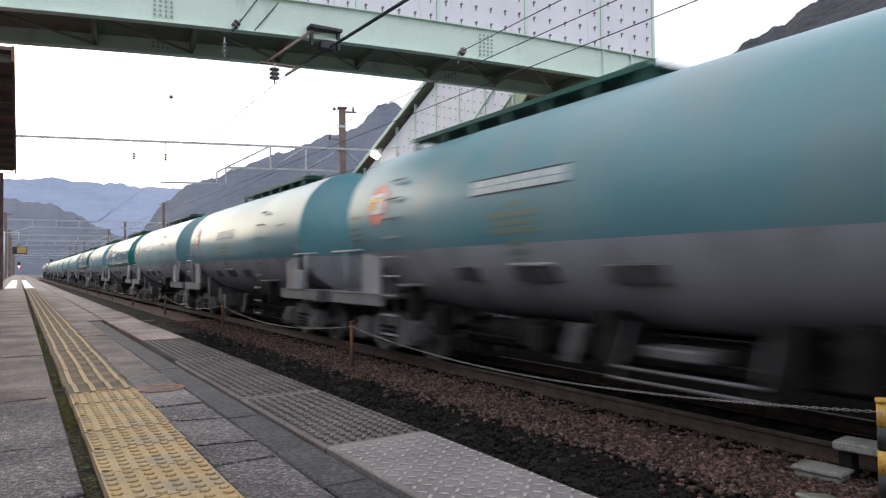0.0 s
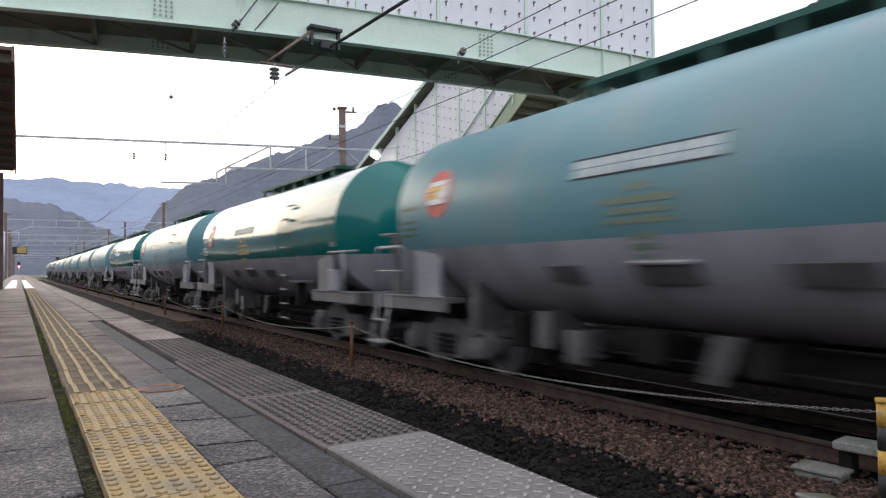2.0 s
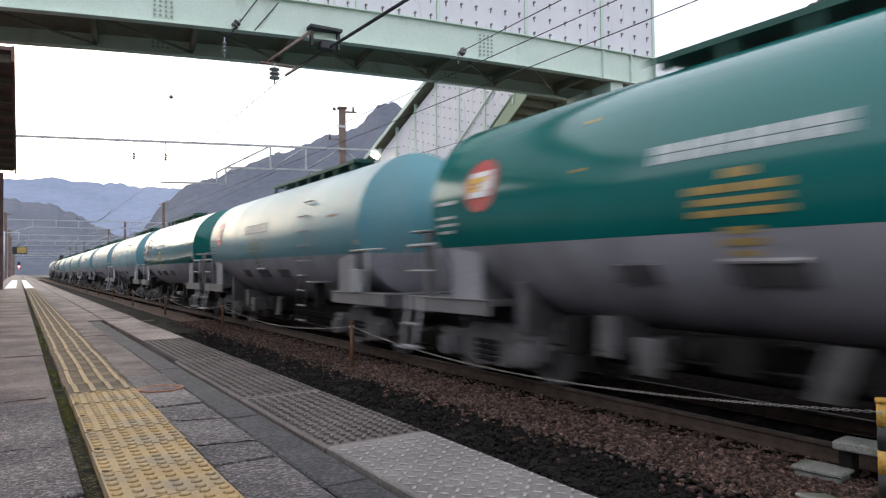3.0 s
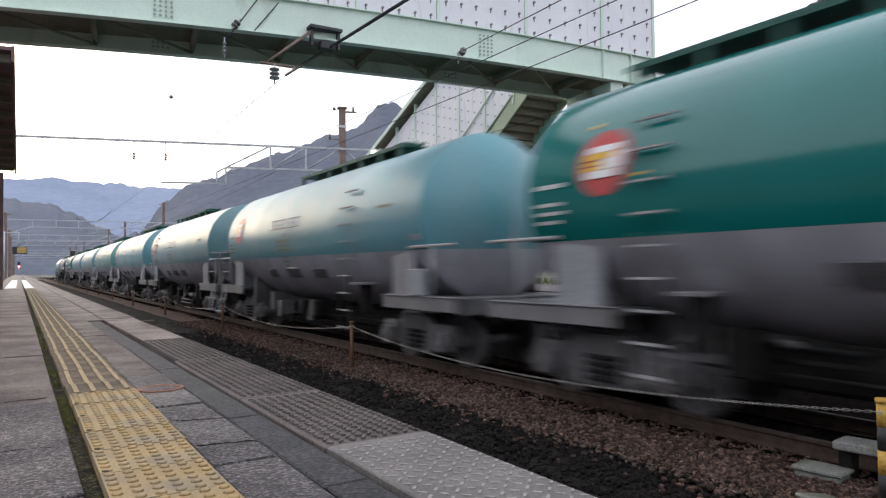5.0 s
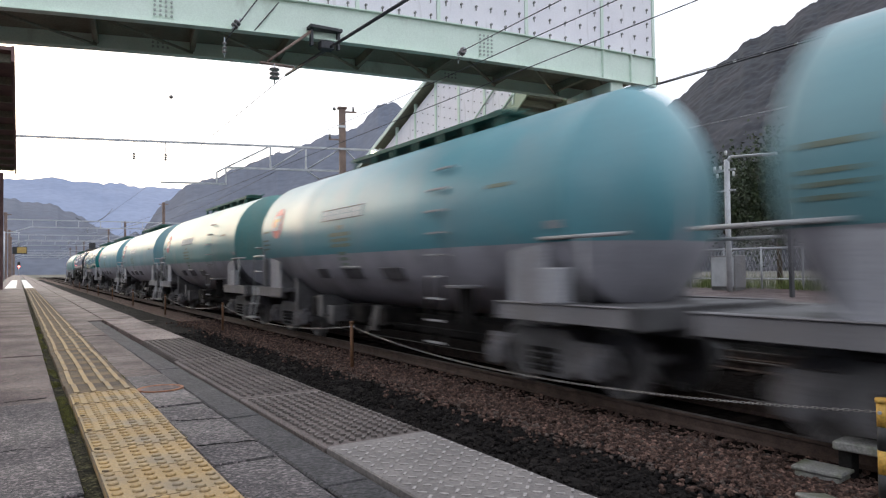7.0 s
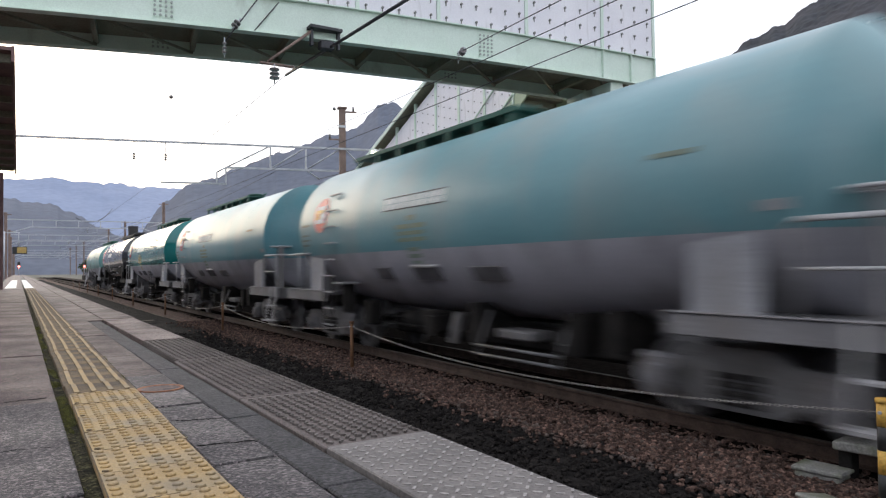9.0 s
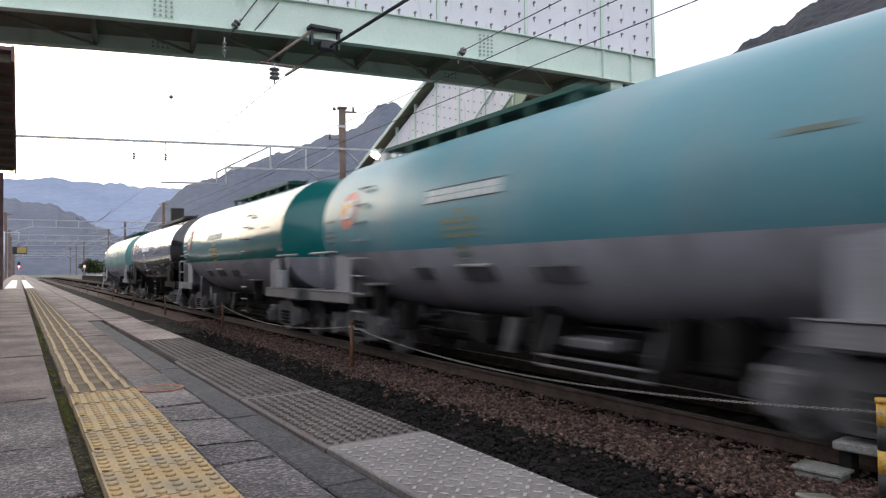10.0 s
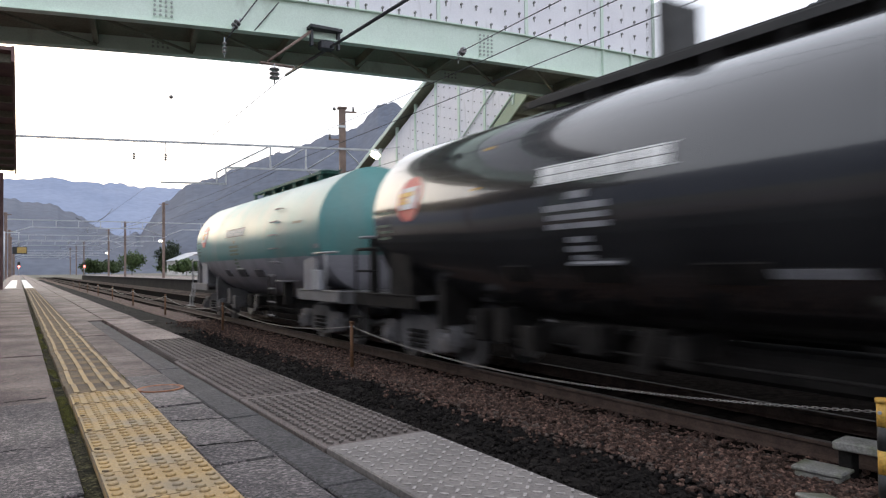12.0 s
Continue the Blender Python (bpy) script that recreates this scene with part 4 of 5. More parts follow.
def trough(name, m, w, d, h, label):
    bm = bmesh.new()
    box(bm, -w / 2, w / 2, -d / 2, d / 2, 0, h * 0.6, bevel=0.01)
    box(bm, -w / 2 - 0.02, w / 2 + 0.02, -d / 2 - 0.02, d / 2 + 0.02, h * 0.6, h, bevel=0.012)
    ob = part(name, bm, M_PALE)
    ob.matrix_basis = m
    tagged(ob, label, "concrete block")


trough("concrete_block", pose(5.42, 3.02, -1.12, 0, 0, 8), 0.22, 0.34, 0.1, "pale concrete trackside block with a greenish lid")
lid = thing("concrete_slab", "flat pale concrete lid on low feet beside the rail", "concrete block", pose(5.62, 2.74, -1.12, 0, 0, 6))
part("slab", boxes((-0.13, 0.13, -0.24, 0.24, 0.24, 0.31), bevel=0.012), M_PALE, lid)
# added feet; their dark colour stands for the shade beneath the lid
for fy in (-0.17, 0.17):
    part("foot", boxes((-0.07, 0.07, fy - 0.05, fy + 0.05, 0, 0.24), bevel=0.008), M_DARKWALL, lid)
trough("concrete_slab", pose(4.75, 2.55, -1.13, 0, 8, -15), 0.24, 0.45, 0.08, "broken pale concrete slab in the ballast")
def ring_mesh(x, y, r0, r1, n=28):
    bm = bmesh.new()
    rows = [[bm.verts.new((x + r * math.cos(2 * math.pi * i / n), y + r * math.sin(2 * math.pi * i / n), z)) for i in range(n)] for r, z in ((r1, -0.01), (r1, 0.006), (r0, 0.006), (r0 - 0.004, 0.003), (0.002, 0.004))]
    for p, q in zip(rows, rows[1:]):
        for i in range(n):
            f = bm.faces.new((p[i], p[(i + 1) % n], q[(i + 1) % n], q[i]))
            f.material_index = 1 if p is rows[3] else 0
    return bm


tagged(part("manhole_cover", ring_mesh(0.61, 3.68, 0.097, 0.11), [M_REDPAINT, M_SLAB]), "small round cover with an orange-painted rim", "manhole cover")


# ---- island platform things ----
def text_mesh(name, body, size, parent, m, material):
    cu = bpy.data.curves.new(name, "FONT")
    cu.body, cu.size, cu.extrude, cu.align_x, cu.align_y = body, size, 0.002, "CENTER", "CENTER"
    tmp = bpy.data.objects.new(name, cu)
    scene.collection.objects.link(tmp)
    me = bpy.data.meshes.new_from_object(tmp.evaluated_get(bpy.context.evaluated_depsgraph_get()))
    bpy.data.objects.remove(tmp)
    me.materials.append(material)
    ob = new(name, me)
    ob.parent = parent
    ob.matrix_basis = m
    return ob


def build_station_sign():
    # stands along the platform, its face to the tracks
    s = thing("station_sign", "white station name board with an orange stripe on dark posts", "sign", pose(14.5, 7.7, -0.155))
    W = 0.92
    board = part("board", boxes((-0.03, 0.03, -W, W, 1.84, 2.7), bevel=0.006), M_SIGN, s)
    part("stripe", boxes((-0.036, -0.03, -W + 0.01, W - 0.01, 2.12, 2.2)), M_ORANGE, board)
    for y in (-W - 0.02, W + 0.02):
        part("post", boxes((-0.05, 0.05, y - 0.035, y + 0.035, 0, 2.75)), M_WIRE, s, "dark steel post")
    text_mesh("name_text", "\u306e\u3058\u308a", 0.3, board, Matrix.Translation((-0.034, 0.02, 2.47)) @ Matrix.Rotation(radians(-90), 4, "Z") @ Matrix.Rotation(radians(90), 4, "X"), M_INK)
    part("small_lettering", boxes((-0.036, -0.03, 0.1, 0.22, 2.27, 2.3), (-0.036, -0.03, -0.2, -0.1, 2.27, 2.3)), M_INK, board)
    part("small_lettering", boxes((-0.036, -0.03, -0.35, 0.35, 1.98, 2.05), (-0.036, -0.03, -0.85, -0.52, 1.98, 2.06), (-0.036, -0.03, 0.5, 0.83, 1.98, 2.06), (-0.036, -0.03, -0.8, -0.6, 1.9, 1.93), (-0.036, -0.03, 0.6, 0.78, 1.9, 1.93)), M_GREYINK, board)
    part("mark_bar", boxes((-0.036, -0.03, 0.75, 0.86, 2.52, 2.6)), M_GREYINK, board)
    # lamp tube over the board
    part("lower_bar", rods(((0, -W, 1.72), (0, W, 1.72), 0.02)), M_STEEL, s)


build_station_sign()


def build_fence():
    f = thing("mesh_fence", "pale steel mesh fence along the island platform edge", "fence", kind="structure")
    y = 2.0
    part("top_rail", rods(((18.6, 2, 1.05), (18.6, 40, 1.05), 0.028), n=6), M_STEEL, f)
    part("bottom_rail", rods(((18.6, 2, 0.15), (18.6, 40, 0.15), 0.02), n=6), M_STEEL, f)
    while y < 40:
        part("post", rods(((18.6, y, -0.2), (18.6, y, 1.1), 0.03), n=6), M_STEEL, f)
        y += 1.25
    bm = bmesh.new()
    for i in range(300):
        yy = 2 + 38 * i / 300
        rod(bm, (18.6, yy, 0.15), (18.6, yy + 0.35, 1.05), 0.004, 3)
        rod(bm, (18.6, yy + 0.35, 0.15), (18.6, yy, 1.05), 0.004, 3)
    part("wire_mesh", bm, M_STEEL, f)["kind"] = "stuff"


build_fence()


def build_lamp_pole():
    p = thing("lamp_pole", "grey concrete pole with a bent lamp arm and insulators", "pole", pose(16.5, 11.6, -0.155))
    part("shaft", rods(((0, 0, 0), (0, 0, 3.62), 0.075), n=12), M_STEEL, p)
    a = part("arm", rods(((0, 0, 3.55), (0, -0.12, 3.68), 0.05), ((0, -0.12, 3.68), (0, -1.2, 3.6), 0.035)), M_STEEL, p)
    part("head", boxes((-0.07, 0.07, -1.45, -1.1, 3.54, 3.62), bevel=0.015), M_STEEL, a)
    c = part("crossarm", boxes((-0.03, 0.03, -0.25, 0.4, 3.3, 3.36), (-0.03, 0.03, -0.25, 0.3, 2.75, 2.79)), M_STEEL, p)
    for y, z in ((0.38, 3.4), (0.2, 3.4), (0.3, 3.2), (-0.2, 3.2), (0.02, 3.8)):
        part("insulator", rods(((0, y, z - 0.05), (0, y, z + 0.07), 0.035)), M_BALL, c)
    k = thing("relay_box", "pale steel relay box on the platform", "cabinet", pose(17.3, 12.2, -0.155))
    part("body", boxes((-0.25, 0.25, -0.4, 0.4, 0.08, 1.0), bevel=0.015), M_FRAME, k)
    part("door", boxes((-0.262, -0.25, -0.36, 0.36, 0.12, 0.95), bevel=0.003), M_STEEL, k)
    part("foot", boxes((-0.22, 0.22, -0.38, 0.38, 0, 0.08)), M_CONCRETE, k)


build_lamp_pole()


# ---- plants ----
def build_tree(m, height, spread, material, label, seed, leaves=2600, leaf=0.12, category="tree", name="tree"):
    rng = np.random.default_rng(seed)
    t = thing(name, label, category, m)
    bm = bmesh.new()
    tips = []
    top = Vector((0, 0, height * 0.62))
    rod(bm, (0, 0, -0.1), top * 0.5, 0.05 * height * 0.35, 8, 0.035 * height * 0.35)
    rod(bm, top * 0.5, top, 0.035 * height * 0.35, 8, 0.018 * height * 0.35)
    for i in range(14):
        s = top * rng.uniform(0.35, 1.0)
        a = rng.uniform(0, 6.28)
        e = s + Vector((math.cos(a) * spread * rng.uniform(0.4, 0.85), math.sin(a) * spread * rng.uniform(0.4, 0.85), height * rng.uniform(0.08, 0.34)))
        rod(bm, s, e, 0.02 * height * 0.3, 5, 0.006 * height * 0.3)
        tips.append(e)
        tips.append(s.lerp(e, 0.6))
    tips.append(top + Vector((0, 0, height * 0.25)))
    part("trunk", bm, M_BARK, t)
    verts, faces = [], []
    for k in range(leaves):
        c = tips[rng.integers(len(tips))]
        p = np.array(c) + rng.normal(0, 1, 3) * (spread * 0.24, spread * 0.24, height * 0.075)
        p[2] = max(p[2], 0.12 * height)
        u = rng.normal(0, 1, 3)
        u /= np.linalg.norm(u)
        v = np.cross(u, rng.normal(0, 1, 3))
        v /= np.linalg.norm(v)
        q = leaf * rng.uniform(0.6, 1.4)
        b = len(verts)
        verts += [tuple(p - u * q), tuple(p + v * q * 0.5), tuple(p + u * q), tuple(p - v * q * 0.5)]
        faces.append((b, b + 1, b + 2, b + 3))
    me = bpy.data.meshes.new("crown")
    me.from_pydata(verts, [], faces)
    me.materials.append(material)
    cr = new("crown", me)
    cr.parent = t
    return t


build_tree(pose(20.5, 12.6, -0.2), 5.2, 1.5, M_LEAF2, "dark leafy tree behind the platform fence", 3, 12000, 0.065)
build_tree(pose(20.0, 10.4, -0.2), 2.4, 1.0, M_LEAF, "small round green tree behind the platform sign", 4, 6000, 0.05)
build_tree(pose(22.0, 15.5, -0.2), 4.6, 1.8, M_LEAF2, "dark leafy tree behind the platform fence", 5, 10000, 0.07)
build_tree(pose(20.5, 8.2, -0.2), 4.0, 1.3, M_LEAF2, "dark leafy tree behind the platform fence", 15, 10000, 0.065)
for x, y, h, s, m, sd in ((19.5, 150, 5.0, 2.6, M_LEAF, 6), (24.5, 140, 6.8, 2.0, M_LEAF2, 7), (20.8, 104, 2.6, 2.0, M_LEAF, 8), (22.5, 100, 2.4, 1.8, M_LEAF, 9), (22.0, 85, 3.0, 1.6, M_LEAF, 10)):
    build_tree(pose(x, y, -0.3), h, s, m, "rounded green shrub tree beyond the island platform", sd, 2600, 0.22)


far_tree = build_tree(pose(30, 285, -1.2), 6.0, 3.6, M_LEAF, "rounded green shrub tree beyond the island platform", 21, 2200, 0.5)
for x, y, s in ((22, 262, 70), (44, 250, 15)):
    copy_thing(far_tree, pose(x, y, -1.2, 0, 0, s))


def build_grass():
    rng = np.random.default_rng(12)
    verts, faces = [], []
    for k in range(9000):
        x, y = rng.uniform(18.2, 22), rng.uniform(3, 26)
        if noise.noise((x * 0.8, y * 0.8, 2)) < -0.1:
            continue
        h = rng.uniform(0.12, 0.55)
        a = rng.uniform(0, 6.28)
        w = 0.014
        b = len(verts)
        verts += [(x - w * math.cos(a), y - w * math.sin(a), -0.2), (x + w * math.cos(a), y + w * math.sin(a), -0.2), (x + rng.normal(0, 0.09), y + rng.normal(0, 0.09), -0.2 + h)]
        faces.append((b, b + 1, b + 2))
    me = bpy.data.meshes.new("grass")
    me.from_pydata(verts, [], faces)
    me.materials.append(M_GRASS)
    tagged(new("grass", me), "rough green grass behind the fence", "grass", kind="stuff")
    tagged(part("ground_bank", boxes((19, 60, -40, 175, -1.25, -0.2)), M_GROUND), "earth bank behind the island platform", "ground", kind="structure")


build_grass()


def build_house(m, w, d, h, label):
    s = thing("house", label, "house", m)
    part("wall", boxes((-w / 2, w / 2, -d / 2, d / 2, 0, h)), M_HOUSE, s)
    bm = bmesh.new()
    prism(bm, [(-w / 2 - 0.4, h), (w / 2 + 0.4, h), (0, h + w * 0.22)], "y", -d / 2 - 0.4, d / 2 + 0.4)
    part("roof", bm, M_ROOF, s)
    for i in range(3):
        y = -d / 2 + d * (i + 0.5) / 3
        wi = part("window", boxes((-w / 2 - 0.03, -w / 2 + 0.01, y - 0.6, y + 0.6, h * 0.35, h * 0.75)), M_DARKGLASS, s)
        part("frame", boxes((-w / 2 - 0.05, -w / 2 - 0.03, y - 0.66, y + 0.66, h * 0.75, h * 0.8)), M_STEEL, wi)


build_house(pose(27, 128, -0.2), 7, 14, 2.6, "low white house with a grey roof beyond the platform")
build_house(pose(29, 98, -0.2), 6, 9, 2.2, "low pale house with a grey roof beyond the platform")
tagged(part("concrete_wall", boxes((21, 21.3, 62, 92, -0.3, 1.5)), M_CONCRETE), "grey concrete boundary wall beyond the island platform", "wall")


def build_signal(m, label):
    s = thing("railway_signal", label, "signal", m)
    part("mast", rods(((0, 0, 0), (0, 0, 3.4), 0.06)), M_STEEL, s)
    h = part("head", boxes((-0.25, 0.25, -0.1, 0.1, 2.2, 3.6), bevel=0.05), M_BLACK, s)
    part("lens", rods(((0, -0.1, 2.55), (0, -0.16, 2.55), 0.22), n=14), M_REDGLOW, h, "red signal lens")


build_signal(pose(0.05, 175, -0.6), "railway signal showing red at the platform end")
build_signal(pose(13.5, 185, -0.6), "railway signal showing red beyond the island platform")
box_sign = thing("hanging_sign", "small dark and amber sign box hanging over the platform", "sign", pose(0.0, 60, 0))
part("box", boxes((-0.4, 0.55, -0.15, 0.15, 2.0, 2.55), bevel=0.03), M_BLACK, box_sign)
part("face", boxes((-0.1, 0.5, -0.17, -0.15, 2.06, 2.5)), M_STENCIL, box_sign)
part("bracket", rods(((0.0, 0, 2.5), (0.0, 0, 3.6), 0.03), ((-0.9, 0, 3.6), (0.1, 0, 3.6), 0.03), ((-0.9, 0, 0.0), (-0.9, 0, 3.7), 0.05)), M_STEEL, box_sign)
for y in (80.0, 134.0):
    build_lamp(pose(13.26, y - 0.05, 3.95), "lit round platform lamp on the island platform")


# ---- the tank train ----
TR, TZ, TL, HD = 1.36, 2.36, 5.5, 0.58   # tank: radius and height of the axis at its ends, half length of the barrel, depth of the heads
PAINT_Z = 1.825                              # height of the line between the two paints
WIDE, MID = 1.465, 2.3                       # radius of the middle drum, half its length


def rad(y):
    """The barrel is a drum between two cones; its top stays level."""
    return TR + (WIDE - TR) * min(1.0, max(0.0, (TL - abs(y)) / (TL - MID)))


def axis(y):
    return TZ + TR - rad(y)


def tank_mesh(upper, lower):
    """The barrel with dished heads; the paint line runs along an edge of the mesh."""
    def angles(r, z):
        cut = math.acos(max(-0.995, (PAINT_Z - z) / r))
        return [cut * i / 20 for i in range(21)] + [cut + (2 * math.pi - 2 * cut) * i / 16 for i in range(1, 16)] + [2 * math.pi - cut + cut * i / 20 for i in range(20)]
    prof = []
    for q in (0.01, 0.2, 0.4, 0.58, 0.73, 0.85, 0.93, 0.985, 1.0):
        prof.append((-(TL + HD * (1 - q ** 2.4)), TR * q))
    kinks = [8]
    for y in (-4.6, -3.6, -3.0, -2.36, -MID, -2.24, -1.0, 0.0, 1.0, 2.24, MID, 2.36, 3.0, 3.6, 4.6):
        prof.append((y, rad(y)))
    prof += [(-y, r) for y, r in prof[8::-1]]
    kinks.append(len(prof) - 9)
    bm = bmesh.new()
    rings = []
    for y, r in prof:
        z = axis(y)
        rings.append([bm.verts.new((r * math.sin(a), y, z + r * math.cos(a))) for a in angles(r, z)])
    n = len(rings[0])
    low = [20 <= i < 36 for i in range(n)]
    for p, q in zip(rings, rings[1:]):
        for i in range(n):
            f = bm.faces.new((p[i], q[i], q[(i + 1) % n], p[(i + 1) % n]))
            f.smooth = True
            f.material_index = 1 if low[i] else 0
    for ring, rev in ((rings[0], False), (rings[-1], True)):
        f = bm.faces.new(ring[::-1] if rev else ring)
        f.material_index = 0
    bmesh.ops.recalc_face_normals(bm, faces=bm.faces)
    for k in kinks:
        for i in range(n):
            bm.edges.get((rings[k][i], rings[k][(i + 1) % n])).smooth = False
    return mesh_of("tank", bm, [upper, lower])


def side(y, z, proud):
    """A point of the barrel on the platform's side, at a height, standing proud."""
    r, c = rad(y), axis(y)
    a = math.acos(max(-1, min(1, (z - c) / r)))
    return Vector((-(r + proud) * math.sin(a), y, c + (r + proud) * math.cos(a)))


def on_tank(bm, y0, y1, z0, z1, proud=0.012, n=4):
    """A thin plate that follows the barrel on the side of the platform, between two heights."""
    rows = []
    for i in range(n + 1):
        z = z0 + (z1 - z0) * i / n
        rows.append([bm.verts.new(side(y, z, q)) for q, y in ((0.002, y0), (proud, y0), (proud, y1), (0.002, y1))])
    for p, q in zip(rows, rows[1:]):
        for i in range(4):
            bm.faces.new((p[i], q[i], q[(i + 1) % 4], p[(i + 1) % 4]))
    bm.faces.new(rows[0])
    bm.faces.new(rows[-1][::-1])
    bmesh.ops.recalc_face_normals(bm, faces=bm.faces)


def disc_on_tank(bm, yc, zc, r, proud, n=24):
    rings = []
    for q in (0.001, proud):
        ring = []
        for i in range(n):
            t = 2 * math.pi * i / n
            y = yc + r * math.cos(t)
            a = math.acos((zc - axis(yc)) / rad(yc)) - r * math.sin(t) / rad(yc)
            ring.append(bm.verts.new((-(rad(y) + q) * math.sin(a), y, axis(y) + (rad(y) + q) * math.cos(a))))
        rings.append(ring)
    mid = bm.verts.new(side(yc, zc, proud))
    for i in range(n):
        bm.faces.new((rings[1][i], rings[1][(i + 1) % n], mid))
        bm.faces.new((rings[0][i], rings[0][(i + 1) % n], rings[1][(i + 1) % n], rings[1][i]))
    bmesh.ops.recalc_face_normals(bm, faces=bm.faces)


def wheelset_mesh():
    bm = bmesh.new()
    for s in (-1, 1):
        prof = [(0.47, 0.0), (0.47, 0.16), (0.5, 0.18), (0.5, 0.33), (0.488, 0.35), (0.488, 0.435), (0.52, 0.432), (0.535, 0.41), (0.61, 0.405), (0.612, 0.35), (0.57, 0.33), (0.56, 0.15), (0.63, 0.13), (0.63, 0.0)]
        n = 24
        rings = [[bm.verts.new((s * x, max(r, 0.001) * math.cos(2 * math.pi * i / n), max(r, 0.001) * math.sin(2 * math.pi * i / n))) for i in range(n)] for x, r in prof]
        for p, q in zip(rings, rings[1:]):
            for i in range(n):
                bm.faces.new((p[i], p[(i + 1) % n], q[(i + 1) % n], q[i]))
    rod(bm, (-0.95, 0, 0), (0.95, 0, 0), 0.075, 10)
    bmesh.ops.remove_doubles(bm, verts=bm.verts, dist=0.0005)
    bmesh.ops.recalc_face_normals(bm, faces=bm.faces)
    return mesh_of("wheelset", bm, M_TREAD)


WHEELSET = wheelset_mesh()
ZW = 0.405


def build_bogie(w, y):
    # cast side frames with axle boxes and springs, bolster between them
    b = part("bogie", boxes((-0.85, 0.85, y - 0.16, y + 0.16, 0.5, 0.78), bevel=0.02), M_BOGIE, w, "dusty grey bogie")
    for s in (-1, 1):
        bm = bmesh.new()
        out = [(y - 1.2, 0.5), (y - 1.05, 0.62), (y - 0.55, 0.66), (y - 0.38, 0.78), (y + 0.38, 0.78), (y + 0.55, 0.66), (y + 1.05, 0.62), (y + 1.2, 0.5), (y + 1.2, 0.36), (y + 0.68, 0.36), (y + 0.42, 0.2), (y - 0.42, 0.2), (y - 0.68, 0.36), (y - 1.2, 0.36)]
        x = s * 0.9
        prism(bm, out, "x", x - 0.07, x + 0.07)
        part("side_frame", bm, M_SILL, b)
        for q in (-0.9, 0.9):
            bm = bmesh.new()
            box(bm, min(s * 0.86, s * 1.06), max(s * 0.86, s * 1.06), y + q - 0.16, y + q + 0.16, 0.27, 0.56, bevel=0.03)
            rod(bm, (s * 1.04, y + q, ZW), (s * 1.1, y + q, ZW), 0.15, 14)
            rod(bm, (s * 1.1, y + q, ZW), (s * 1.13, y + q, ZW), 0.07, 10)
            box(bm, min(s * 0.84, s * 1.02), max(s * 0.84, s * 1.02), y + q - 0.23, y + q + 0.23, 0.5, 0.66, bevel=0.04)
            part("axle_box", bm, M_BOGIE, b)
        bm = bmesh.new()
        for q in (-0.18, 0.0, 0.18):
            for k in range(4):
                rod(bm, (s * 0.96, y + q, 0.26 + 0.08 * k), (s * 0.96, y + q, 0.31 + 0.08 * k), 0.075, 10)
        part("spring_nest", bm, M_UNDER, b)["kind"] = "stuff"
        part("brake_beam", boxes((s * 0.78 - 0.03, s * 0.78 + 0.03, y - 0.5, y + 0.5, 0.3, 0.36)), M_UNDER, b)


def bars_on(name, lines, proud, material, w, label=""):
    """Writing too small to read: one bar a word."""
    bm = bmesh.new()
    for a, b, z0, z1 in lines:
        on_tank(bm, a, b, z0, z1, proud, 2)
    ob = part(name, bm, material, w, label)
    ob["kind"] = "stuff"
    return ob


def build_ladder(w, s, ly, material):
    """Single rungs on short brackets up the barrel; below it they hang between two plates."""
    lad = part("ladder", boxes(*[(s * (WIDE + 0.04) - 0.006, s * (WIDE + 0.04) + 0.006, ly + q - 0.03, ly + q + 0.03, 0.45, 1.42) for q in (-0.22, 0.22)]), M_UNDER, w, "side ladder of pale rungs")
    for k in range(9):
        z = 0.49 + 0.31 * k
        r = rad(ly)
        x = r + 0.09 if z < axis(ly) else math.sqrt(max(0.01, r * r - (z - axis(ly)) ** 2)) + 0.1
        bm = bmesh.new()
        box(bm, min(s * (x - 0.05), s * x), max(s * (x - 0.05), s * x), ly - 0.22, ly + 0.22, z - 0.012, z + 0.012)
        if z > 1.5:
            for q in (-0.2, 0.2):
                rod(bm, (s * (x - 0.02), ly + q, z), (s * (x - 0.16), ly + q, z - 0.02), 0.012, 5)
        part("rung", bm, material, lad)


